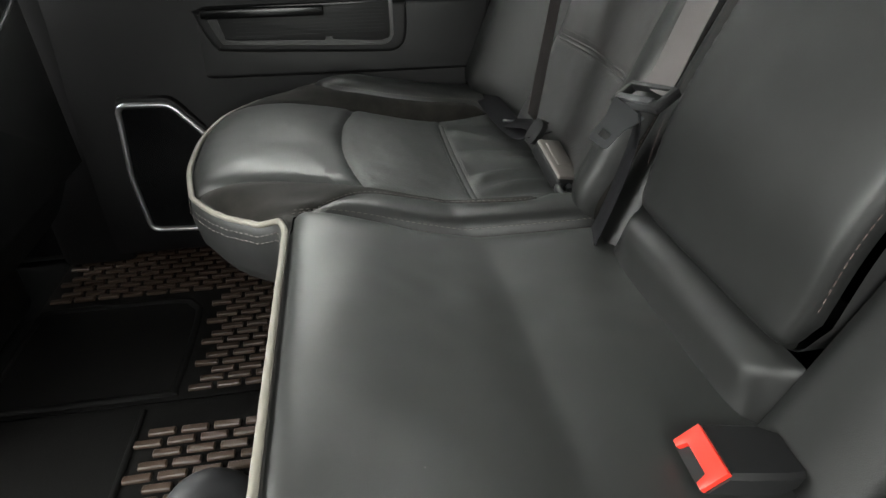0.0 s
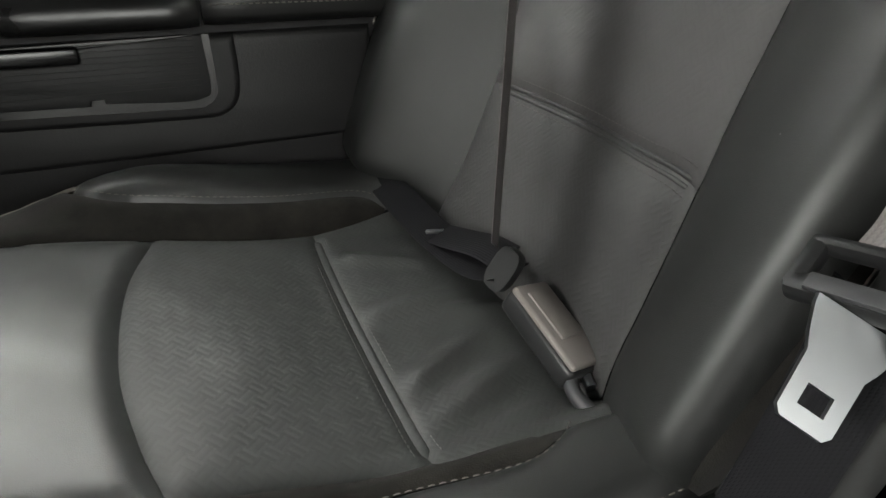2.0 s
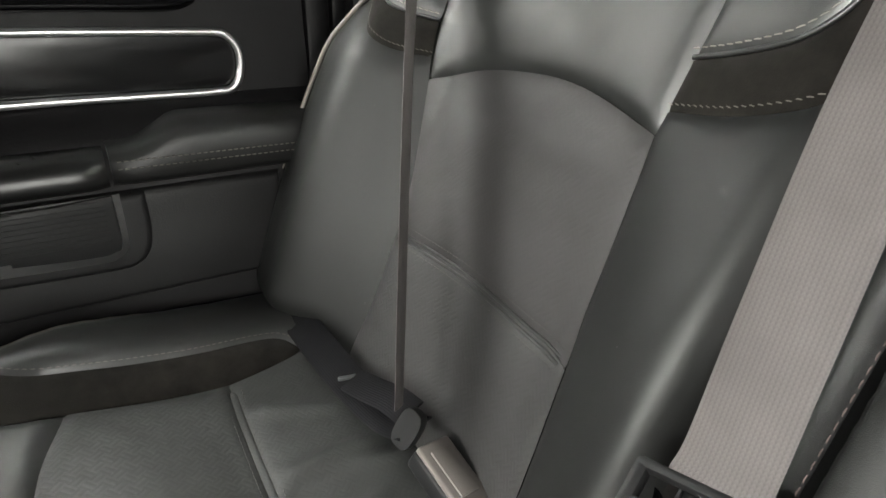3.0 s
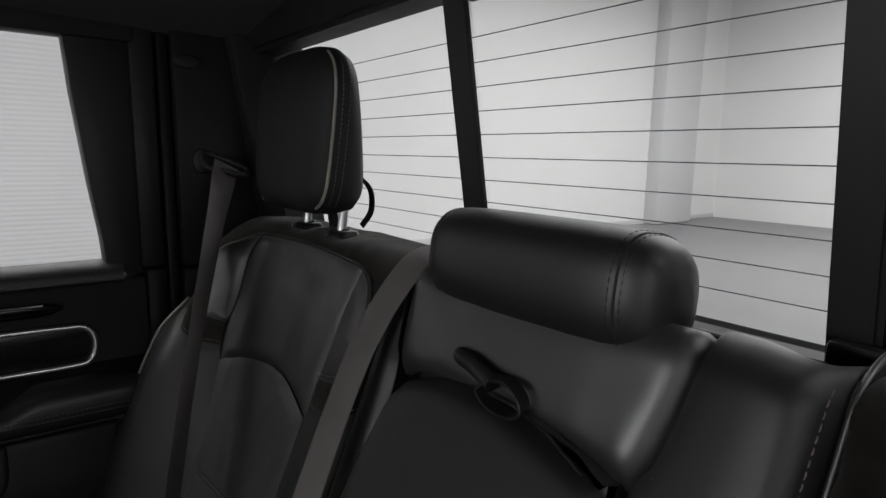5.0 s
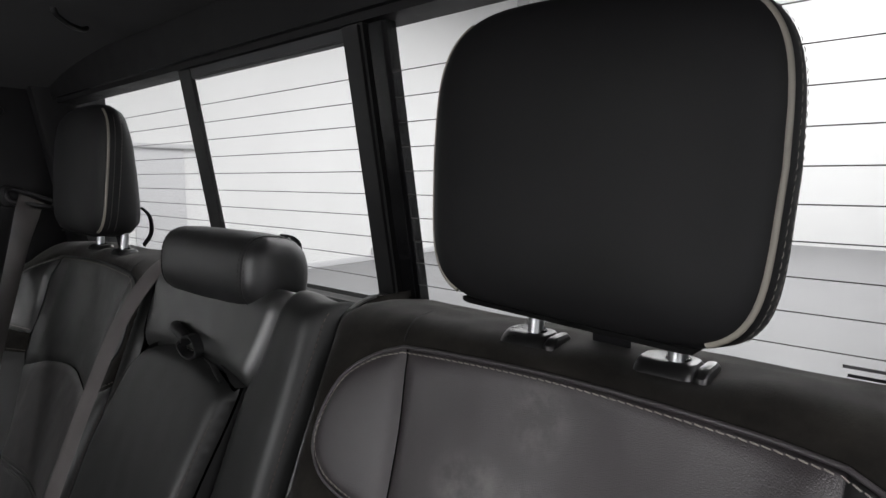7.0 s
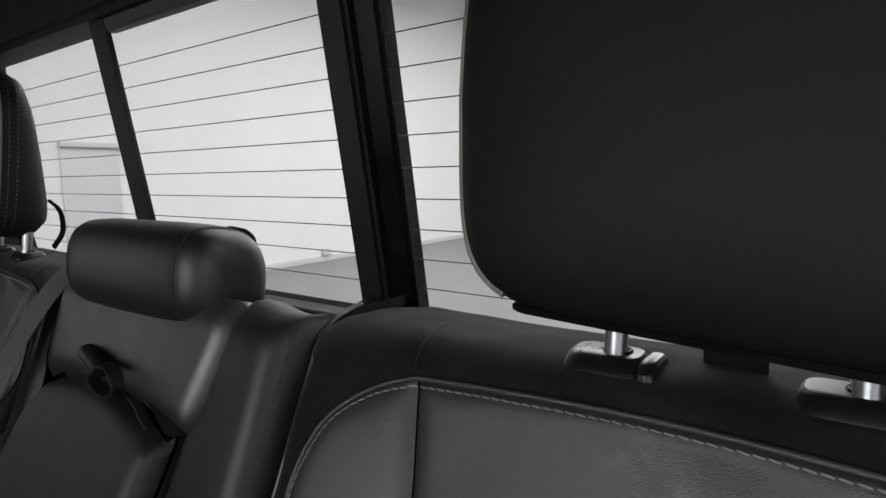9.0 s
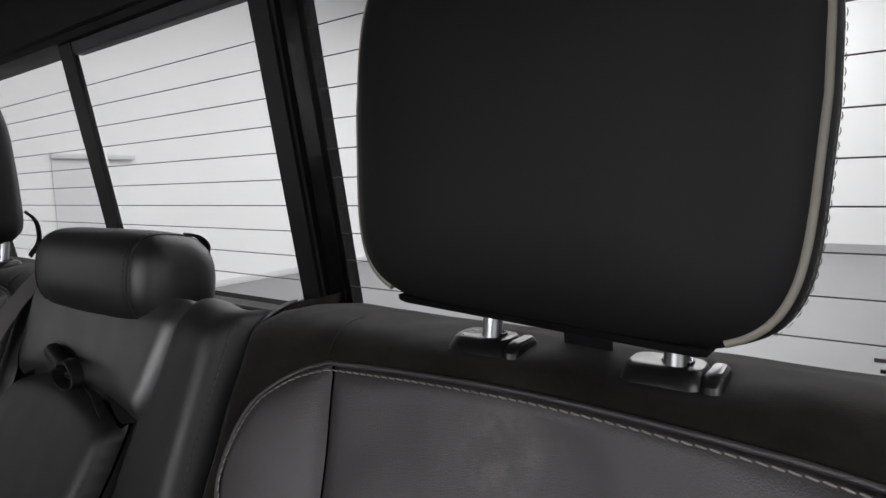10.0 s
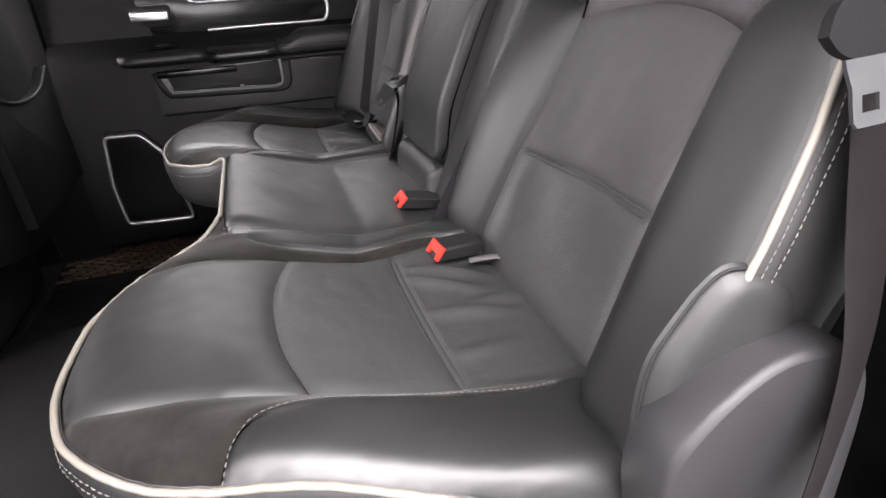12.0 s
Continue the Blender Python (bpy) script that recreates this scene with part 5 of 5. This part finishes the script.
tube("speaker_ring", [(u, 0.6915, v) for u, v in rr], 0.0048, M_CHROME, spk, "satin chrome speaker ring", 10, 0.006, True)
# window frame above the sill
for nm, size, at in (("frame_front", (0.06, 0.035, 0.45), (-0.735, 0.822, 1.02)), ("frame_top", (0.84, 0.04, 0.05), (-0.35, 0.818, 1.205))):
    box(nm, size, pose(*at), M_PLASTIC, door, 0.008, "black window frame")
prism("frame_rear", [(0.006, 0.80), (0.062, 0.80), (0.062, 1.245), (-0.036, 1.245), (-0.026, 1.10), (-0.010, 0.95), (0.002, 0.86)], lambda u, v, w: (u, 0.840 - w, v), 0.035, M_PLASTIC, door, "black slanted window frame", 0.008)
gl = box("pane", (0.75, 0.004, 0.40), pose(-0.35, 0.832, 1.0), M_GLASS, door, 0.0, "clear door window pane")
gl.visible_shadow = False

# ---------------------------------------------------------------- far pillar behind the door
for nm, x0, x1, y, z0, z1, mt in (("pillar_trim_1", 0.066, 0.098, 0.800, 0.12, 0.803, M_PLASTIC_SOFT), ("pillar_trim_2", 0.060, 0.098, 0.802, 0.806, 1.25, M_PLASTIC), ("pillar_trim_3", 0.102, 0.122, 0.806, 0.12, 1.25, M_PLASTIC_SOFT), ("pillar_trim_4", 0.124, 0.36, 0.790, 0.12, 0.800, M_PLASTIC_SOFT), ("pillar_trim_5", 0.124, 0.36, 0.786, 0.804, 1.25, M_PLASTIC_SOFT)):
    tagged(box(nm, (x1 - x0, 0.05, z1 - z0), pose((x0 + x1) / 2, y + 0.025, (z0 + z1) / 2), mt, None, 0.006), "black plastic pillar trim behind the door", "trim", kind="structure")
# hidden sheet, added to block light that leaks through the trim's gaps
tagged(box("pillar_leak_stop", (0.32, 0.03, 1.16), pose(0.20, 0.862, 0.67), M_PLASTIC, None, 0.0), "hidden black backing that stops light leaks", "trim", kind="structure")
cap = thing("trim_cap", "small oval black cap on the pillar trim", "cap")
prism("cap", superell(28, 2.2, 0.024, 0.046), lambda u, v, w: (0.146 + u, 0.787 - w, 1.158 + v), 0.006, M_PLASTIC, cap, "", 0.004, 3)
grab = thing("grab_handle", "small black fold-away grip on the headliner", "grab handle")
tube("grip", spl([(0.120, 0.268, 1.252), (0.124, 0.272, 1.242), (0.150, 0.300, 1.237), (0.176, 0.328, 1.241), (0.181, 0.336, 1.250)], 6), 0.004, M_PLASTIC, grab, "", 10)

# ---------------------------------------------------------------- seat belts
def d_ring(sgn):
    r = thing("belt_guide", "black plastic belt guide on the pillar", "belt guide", "belt guides")
    prism("cover", superell(24, 2.4, 0.044, 0.034), lambda u, v, w: (0.162 + u, (0.788 - w) * sgn, 0.990 + v), 0.016, M_PLASTIC, r, "", 0.005)
    tube("ring", spl([(0.156, 0.762 * sgn, 0.996), (0.160, 0.752 * sgn, 0.981), (0.185, 0.744 * sgn, 0.974), (0.214, 0.742 * sgn, 0.968), (0.232, 0.750 * sgn, 0.966), (0.234, 0.762 * sgn, 0.976), (0.214, 0.766 * sgn, 0.986), (0.184, 0.768 * sgn, 0.998), (0.164, 0.768 * sgn, 1.004), (0.156, 0.762 * sgn, 0.996)], 4)[:-1], 0.0055, M_PLASTIC, r, "", 8, 0.006, True)


d_ring(1)
belt = thing("seat_belt", "grey webbing seat belt crossing the seat to its latch", "seat belt", "seat belts")
p = spl([(0.196, 0.755, 0.985), (0.188, 0.742, 0.972), (0.150, 0.672, 0.905), (0.075, 0.552, 0.73), (0.01, 0.445, 0.55), (-0.018, 0.398, 0.468)], 8)
n = len(p)
ways = []
for i in range(n):
    t = i / (n - 1)
    ways.append((float(np.interp(t, (0, 0.35, 0.6, 1), (0.95, 0.76, 0.6, 0.57))), float(np.interp(t, (0, 0.35, 0.6, 1), (0.3, 0.65, 0.8, 0.82))), 0.0))
band("shoulder_strap", p, ways, 0.046, 0.0016, M_WEB_MID, belt)
# lap run of the same belt, its shade painted as near-black webbing
p = spl([(-0.006, 0.392, 0.445), (-0.010, 0.42, 0.432), (-0.014, 0.459, 0.424), (-0.019, 0.524, 0.4195), (-0.025, 0.60, 0.424), (-0.027, 0.64, 0.427), (-0.025, 0.70, 0.427), (0.0, 0.745, 0.41)], 6)
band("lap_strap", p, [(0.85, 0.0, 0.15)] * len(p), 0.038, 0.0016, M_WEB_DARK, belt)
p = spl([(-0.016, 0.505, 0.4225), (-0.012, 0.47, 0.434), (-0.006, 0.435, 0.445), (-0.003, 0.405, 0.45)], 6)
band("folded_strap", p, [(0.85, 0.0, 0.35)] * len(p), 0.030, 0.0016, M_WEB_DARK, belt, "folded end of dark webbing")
prism("latch_body", superell(20, 3.0, 0.036, 0.022), lambda u, v, w: pose(-0.012, 0.390, 0.450, 15, 25, 20) @ Vector((w - 0.006, u, v)), 0.012, M_PLASTIC, belt, "black plastic latch with rounded top", 0.004)
box("latch_clip", (0.020, 0.004, 0.004), pose(-0.019, 0.507, 0.4245, 0, 10, 0), M_STEEL, belt, 0.0012, "small steel clip")

buck = thing("buckle", "grey plastic belt buckle on a webbing loop", "buckle")
F, N = np.array((-0.004, 0.378, 0.433)), np.array((0.006, 0.306, 0.406))
mid = (F + N) / 2
m = look(tuple(mid), tuple(N))
box("body", (0.038, 0.020, 0.078), m @ pose(0, 0, 0, 0, 0, 14), M_PLASTIC, buck, 0.005, "black lower shell", 3)
fc = box("face", (0.035, 0.006, 0.074), m @ pose(0, 0, 0, 0, 0, 14) @ pose(0, 0.0105, 0.001), M_BUCKLE_GREY, buck, 0.0025, "grey buckle face", 3)
box("inset_button", (0.020, 0.003, 0.042), m @ pose(0, 0, 0, 0, 0, 14) @ pose(0.0, 0.0136, 0.008), M_BUCKLE_GREY, fc, 0.001, "inset release button")
tube("loop", spl([(0.006, 0.318, 0.414), (-0.008, 0.300, 0.407), (-0.004, 0.280, 0.402), (0.012, 0.270, 0.402), (0.03, 0.268, 0.400)], 6), 0.0055, M_TRIM_GREY, buck, "twisted grey webbing loop", 8, 0.005, False, 1.2)
rod("pin", (0.008, 0.311, 0.409), (0.006, 0.297, 0.405), 0.004, M_STEEL, buck)

cbelt = thing("seat_belt", "grey webbing centre belt hanging down the seat back", "seat belt", "seat belts")
p = spl([(0.255, 0.172, 0.902), (0.222, 0.174, 0.911), (0.19, 0.177, 0.895), (0.146, 0.182, 0.835), (0.104, 0.181, 0.75), (0.056, 0.170, 0.65), (0.031, 0.164, 0.59), (0.020, 0.163, 0.573)], 8)
band("webbing", p, [(0.05, 1.0, 0.12)] * len(p), 0.0445, 0.0016, M_WEB, cbelt)
# webbing goes on below the latch, darkened in colour for the shade there
p = spl([(0.010, 0.166, 0.558), (0.014, 0.168, 0.53), (0.007, 0.168, 0.49), (-0.004, 0.167, 0.45), (-0.018, 0.165, 0.41)], 8)
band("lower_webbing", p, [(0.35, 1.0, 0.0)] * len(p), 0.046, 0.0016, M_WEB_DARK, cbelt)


def axes_at(o, ey, ez):
    """A turn and place whose second axis runs along ey and whose third lies near ez."""
    y = Vector(ey).normalized()
    x = y.cross(Vector(ez)).normalized()
    z = x.cross(y)
    return Matrix((( x[0], y[0], z[0], o[0]), (x[1], y[1], z[1], o[1]), (x[2], y[2], z[2], o[2]), (0, 0, 0, 1)))


def latch_plate(parent, m):
    """A plastic grip with a slot for the webbing."""
    bm = bmesh.new()
    for size, at in (((0.010, 0.066, 0.010), (0.0, 0.0, -0.011)), ((0.009, 0.066, 0.006), (0.001, 0.0, 0.011)), ((0.010, 0.008, 0.028), (0.0, 0.030, 0.0)), ((0.010, 0.008, 0.028), (0.0, -0.030, 0.0))):
        box_bm(bm, size, m @ pose(*at), 0.0025, 2)
    lpl = part("latch_plate", bm, M_PLASTIC, parent, "black plastic latch plate with a slot")
    box("latch_insert", (0.003, 0.050, 0.008), m @ pose(0.0055, 0.0, -0.011), M_TRIM_GREY, lpl, 0.001, "narrow grey ridge")


latch_plate(cbelt, axes_at((0.014, 0.164, 0.568), (0.014, -0.065, 0.011), (0.024, 0.005, 0.014)))


def tongue(parent, m, wide=0.026, tall=0.052, head=1.0, blade=0.46):
    """A flat steel tongue with its square hole."""
    bm = bmesh.new()
    o = [(-wide * head, 0.0), (wide * head, 0.0), (wide * head * 0.97, -0.004), (wide * max(0.62, blade), -0.014), (wide * blade, -0.020), (wide * blade * 0.96, -tall + 0.003), (wide * blade * 0.75, -tall), (-wide * blade * 0.75, -tall), (-wide * blade * 0.96, -tall + 0.003), (-wide * blade, -0.020), (-wide * max(0.62, blade), -0.014), (-wide * head * 0.97, -0.004)]
    hw, h0, h1 = 0.0052, -tall + 0.007, -tall + 0.0155
    h = [(-hw, h0), (hw, h0), (hw, h1), (-hw, h1)]
    pts = [Vector(q) for q in o + h]
    edges = [(i, (i + 1) % 12) for i in range(12)] + [(12 + i, 12 + (i + 1) % 4) for i in range(4)]
    r = delaunay_2d_cdt(pts, edges, [], 1, 1e-7)
    vs = [bm.verts.new((0, q[0], q[1])) for q in r[0]]
    for f in r[2]:
        c = sum((r[0][i] for i in f), Vector((0, 0))) / 3
        if abs(c[0]) < hw and h0 < c[1] < h1:
            continue
        bm.faces.new([vs[i] for i in f])
    geo = bmesh.ops.extrude_face_region(bm, geom=list(bm.faces))
    bmesh.ops.translate(bm, verts=[g for g in geo["geom"] if isinstance(g, bmesh.types.BMVert)], vec=(0.0024, 0, 0))
    bmesh.ops.recalc_face_normals(bm, faces=bm.faces)
    bmesh.ops.transform(bm, matrix=m, verts=bm.verts)
    return part("tongue", bm, M_STEEL, parent, "bright steel tongue with a square hole")


tongue(cbelt, axes_at((0.001, 0.165, 0.557), (0.014, -0.016, -0.010), (0.035, 0.014, 0.032)), 0.0225, 0.046, 0.78, 0.5)

nbelt = thing("seat_belt", "grey webbing belt parked beside the seat back", "seat belt", "seat belts")
p = spl([(0.205, -0.785, 1.02), (0.168, -0.764, 0.93), (0.132, -0.748, 0.86), (0.098, -0.749, 0.795), (0.061, -0.757, 0.745), (0.046, -0.759, 0.718)], 8)
n = len(p)
band("webbing", p, [np.array((0.85, -0.45, 0.1)) * (1 - i / n) ** 2 + np.array((1.0, -0.03, -0.05)) * (1 - (1 - i / n) ** 2) for i in range(n)], 0.049, 0.0016, M_WEB_DIMMED, nbelt)
p = spl([(0.056, -0.763, 0.714), (0.064, -0.763, 0.67), (0.068, -0.769, 0.60), (0.057, -0.7865, 0.53), (0.012, -0.812, 0.44), (-0.035, -0.828, 0.33), (-0.06, -0.836, 0.15)], 8)
n = len(p)
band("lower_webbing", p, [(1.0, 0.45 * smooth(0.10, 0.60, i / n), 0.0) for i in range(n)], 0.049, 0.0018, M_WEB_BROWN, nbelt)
nm = axes_at((0.052, -0.762, 0.717), (1.0, -0.04, -0.03), (0.0, 0.25, 1.0))
prism("latch_plate", chain(spl([(-0.044, -0.004), (-0.039, 0.008), (-0.028, 0.015), (0.0, 0.013), (0.028, 0.011), (0.042, 0.010), (0.047, 0.000), (0.040, -0.010), (0.020, -0.015), (0.0, -0.019), (-0.020, -0.017), (-0.036, -0.012), (-0.044, -0.004)], 4)), lambda u, v, w: nm @ Vector((0.004 - w, u * 0.95, v)), 0.009, M_PLASTIC_SOFT, nbelt, "broad rounded black latch plate", 0.0042, 4)
tongue(nbelt, axes_at((0.030, -0.770, 0.705), (1.0, -0.04, 0.06), (0.16, 0.22, 1.0)), 0.0150, 0.033, 0.95, 0.72)


def red_buckle(x, y, z, yaw, pitch):
    b = thing("buckle", "black belt buckle with a bright red release button", "buckle", "red buckles")
    m = pose(x, y, z, 0, pitch, yaw)
    secs = []
    for u0, u1, w0, w1, half in ((-0.012, 0.0015, -0.018, 0.0, 0.0205), (0.012, 0.012, -0.0185, 0.0008, 0.0215), (0.040, 0.040, -0.0185, 0.0008, 0.021), (0.056, 0.055, -0.016, -0.002, 0.017)):
        ring = []
        for q, (v, k) in enumerate(((-1, 0.15), (-1, 0.85), (-0.85, 1.0), (0.85, 1.0), (1, 0.85), (1, 0.15), (0.85, 0.0), (-0.85, 0.0))):
            ring.append(m @ Vector((u0 + (u1 - u0) * k, v * half, w0 + (w1 - w0) * k)))
        secs.append(ring)
    loft("shell", secs, M_PLASTIC, b, "", 25)
    face = axes_at(m @ Vector((-0.0062, 0, -0.0085)), m.to_3x3() @ Vector((0, 1, 0)), m.to_3x3() @ Vector((0.6, 0, 0.8)))
    o = [(-0.019, 0.0105), (0.019, 0.0105), (0.019, -0.0095), (0.0135, -0.0095), (0.0115, -0.002), (-0.0115, -0.002), (-0.0135, -0.0095), (-0.019, -0.0095)]
    sg = -1.0 if (face.to_3x3() @ Vector((1, 0, 0)))[0] > 0 else 1.0
    prism("release_button", o, lambda u, v, w: face @ Vector((sg * (w - 0.001), u, v)), 0.0045, M_RED, b, "bright red release button", 0.001)
    return b


red_buckle(-0.058, -0.131, 0.441, -3, 9)
rb = red_buckle(-0.055, -0.302, 0.426, 4, 1)
p = spl([(-0.025, -0.332, 0.408), (-0.010, -0.334, 0.409), (0.006, -0.336, 0.409), (0.016, -0.336, 0.407)], 5)
band("tail_strap", p, [(0.2, 1.0, 0.0)] * len(p), 0.014, 0.002, M_WEB, rb, "short grey webbing tail")
strap = thing("buckle_strap", "pair of dark webbing straps rising from the seat gap", "strap")
for pts in ([(-0.045, -0.214, 0.395), (-0.019, -0.214, 0.439), (0.012, -0.212, 0.492), (0.035, -0.206, 0.53)], [(-0.018, -0.226, 0.393), (0.001, -0.224, 0.434), (0.022, -0.216, 0.475)]):
    p = spl(pts, 6)
    band("webbing", p, [(0.85, -0.5, -0.5)] * len(p), 0.021, 0.003, M_WEB_DARK, strap)

# ---------------------------------------------------------------- trim beside the near seat
side = thing("side_pad", "soft black leather pad filling the seat's outer foot", "pad")


def pad_surf(x, z):
    return (x, -0.742 - 0.012 * math.exp(-((x - 0.03) / 0.05) ** 2) + 0.05 * smooth(0.02, 0.16, x), z)


pad_out = -1.0 if surf_normal(pad_surf, 0.02, 0.5)[1] > 0 else 1.0
PAD_EDGE = [(-0.052, 0.43), (-0.053, 0.480), (-0.047, 0.522), (-0.031, 0.552), (-0.016, 0.574), (0.000, 0.585), (0.034, 0.577), (0.085, 0.553), (0.115, 0.54)]
po = chain(spl(PAD_EDGE, 6), [(0.16, 0.50), (0.16, 0.40)])
panel("pad", po, pad_surf, M_LEATHER_SIDE, side, "", 0.006, 0.014, 0.016, 0.006, pad_out, dimples(31))
cover = thing("side_cover", "moulded dark plastic cover at the seat's outer foot", "side cover")
co = resample(spl([(-0.05, 0.1), (-0.056, 0.25), (-0.060, 0.40), (-0.063, 0.45), (-0.056, 0.484), (-0.037, 0.508), (-0.018, 0.524), (0.003, 0.536), (0.026, 0.540), (0.056, 0.535), (0.074, 0.526), (0.084, 0.505), (0.088, 0.46), (0.088, 0.30), (0.088, 0.12)], 6), 0.008)
secs = []
for q in co:
    way = np.array((0.022, 0.30)) - q
    reach = np.linalg.norm(way)
    way /= reach
    run = [(0.004, -0.735), (0.001, -0.744), (0.0, -0.749), (0.0, -0.774), (0.0015, -0.778), (0.005, -0.7805), (0.02, -0.784), (0.45 * reach, -0.789), (0.75 * reach, -0.791), (0.96 * reach, -0.792)]
    secs.append([(q[0] + way[0] * k, y, q[1] + way[1] * k) for k, y in run])
loft("rim", [q[:6] for q in secs], M_COVER, cover, "rounded upper rim", 50, False, False)
loft("face", [q[5:] for q in secs], M_COVER, cover, "smooth outer face", 50, False, False)
seam = [np.array(pad_surf(x, z)) + np.array((0.0, 0.008, -0.001)) for x, z in spl(PAD_EDGE[1:], 6)]
tube("edge_seam", seam, 0.0011, M_BLACK_LINE, side, "dark folded edge", 8)

# ---------------------------------------------------------------- near pillar
tagged(box("pillar_trim_6", (0.22, 0.05, 1.19), pose(0.28, -0.815, 0.66), M_PLASTIC_SOFT, None, 0.012), "black plastic pillar trim beside the door opening", "trim", kind="structure")
tagged(box("sill_near", (0.75, 0.1, 0.10), pose(-0.37, -0.83, 0.06), M_PLASTIC, None, 0.02), "black door sill", "sill", kind="structure")

# ---------------------------------------------------------------- floor mats
MZ = FLOOR_Z
matt = thing("floor_mat", "black rubber floor mat with raised brick blocks and a smooth tray", "floor mat", "floor mats")
box("sheet", (0.50, 0.50, 0.008), pose(-0.62, 0.605, MZ + 0.004), M_RUBBER, matt, 0.003)
tray = chain(spl([(-0.86, 0.37), (-0.60, 0.37), (-0.575, 0.385), (-0.572, 0.56), (-0.585, 0.60), (-0.63, 0.62), (-0.86, 0.62)], 6))
tube("rim", [(x, y, MZ + 0.009) for x, y in tray], 0.006, M_RUBBER, matt, "raised tray rim", 8, 0.01, True, 0.7)
tube("rim", [(x * 0.985 - 0.012, y * 0.99 + 0.004, MZ + 0.008) for x, y in tray], 0.004, M_RUBBER, matt, "", 8, 0.01, True, 0.7)
bmesh_block = bmesh.new()
box_bm(bmesh_block, (0.036, 0.011, 0.007), Matrix.Identity(4), 0.0015, 1)
block_data = bpy.data.meshes.new("block")
bmesh_block.to_mesh(block_data)
bmesh_block.free()
block_data.materials.append(M_RUBBER_BLOCK)
rng = random.Random(5)


def blocks(parent, x0, x1, y0, y1, z, clear):
    row = 0
    y = y0
    while y < y1:
        x = x0 + (row % 3) * 0.0145
        while x < x1:
            if not clear(x, y):
                ob = new("block", block_data)
                ob.parent = parent
                ob.matrix_world = pose(x, y, z + rng.uniform(-0.0006, 0.0006), 0, 0, rng.uniform(-1.0, 1.0))
            x += 0.0435
        y += 0.0185
        row += 1


blocks(matt, -0.84, -0.37, 0.375, 0.83, MZ + 0.0105, lambda x, y: x < -0.545 and y < 0.645)
tun = thing("tunnel_mat", "black rubber mat over the floor tunnel with raised blocks", "floor mat", "floor mats")
box("sheet", (0.50, 0.62, 0.03), pose(-0.62, 0.02, MZ + 0.021), M_RUBBER, tun, 0.010)
tube("rim", [(-0.595, -0.27, MZ + 0.037), (-0.60, 0.0, MZ + 0.037), (-0.597, 0.31, MZ + 0.037)], 0.005, M_RUBBER, tun, "raised rim", 8, 0.02)
blocks(tun, -0.575, -0.38, 0.08, 0.27, MZ + 0.0385, lambda x, y: False)
cons = thing("console_foot", "rounded dark plastic foot of the console", "console")
tube("foot", spl([(-0.52, 0.02, 0.11), (-0.50, 0.06, 0.15), (-0.47, 0.10, 0.17), (-0.44, 0.115, 0.15), (-0.42, 0.12, 0.10)], 6), 0.022, M_TRIM_GREY, cons, "", 14)

# ---------------------------------------------------------------- front seats
def front_seat(sgn):
    s = thing("front_seat", "black leather front seat seen from behind with a map pocket", "seat", "front seats")
    secs = []
    # far seat's unseen top raised to cast shade; near seat set forward for light
    rear, rise = (0.05, 1.13) if sgn > 0 else (-0.12, 1.0)
    for z, x, d, w in ((0.30, -0.78, 0.16, 0.40), (0.36, -0.755, 0.19, 0.46), (0.55, -0.765, 0.17, 0.48), (0.72, -0.80, 0.14, 0.47), (0.84, -0.83, 0.12, 0.44), (0.90, -0.85, 0.09, 0.38), (0.915, -0.86, 0.05, 0.30)):
        ring = []
        for k in range(32):
            a = 2 * math.pi * k / 32
            c, t = math.cos(a), math.sin(a)
            ring.append((x + rear - d / 2 + math.copysign(abs(c) ** 0.5, c) * d / 2, 0.43 * sgn + math.copysign(abs(t) ** 0.55, t) * w / 2, z * (rise if z > 0.6 else 1.0)))
        secs.append(ring)
    loft("backrest", secs, M_SEAT_BACK, s, "black leather backrest", 50)
    po = spl([(-0.19, 0.62), (-0.10, 0.585), (0.0, 0.575), (0.10, 0.585), (0.19, 0.62)], 6) + [(0.19, 0.36), (-0.19, 0.36)]
    prism("pocket", chain(po), lambda u, v, w: (rear - 0.768 - 0.12 * max(0, v - 0.55) + w, 0.43 * sgn + u, v), 0.022, M_SEAT_BACK, s, "black map pocket", 0.008)
    tube("pocket_edge", [(rear - 0.746 - 0.12 * max(0, v - 0.55), 0.43 * sgn + u, v) for u, v in spl([(-0.19, 0.62), (-0.10, 0.585), (0.0, 0.575), (0.10, 0.585), (0.19, 0.62)], 6)], 0.003, M_PLASTIC, s, "black stitched pocket edge", 8)
    box("cushion", (0.50, 0.48, 0.16), pose(-1.12, 0.43 * sgn, 0.36, 0, -6, 0), M_LEATHER_SIDE, s, 0.05, "black leather cushion", 4)
    box("frame", (0.42, 0.42, 0.18), pose(-1.08, 0.43 * sgn, 0.17), M_PLASTIC, s, 0.02, "black seat frame")
    return s


front_seat(1)
front_seat(-1)
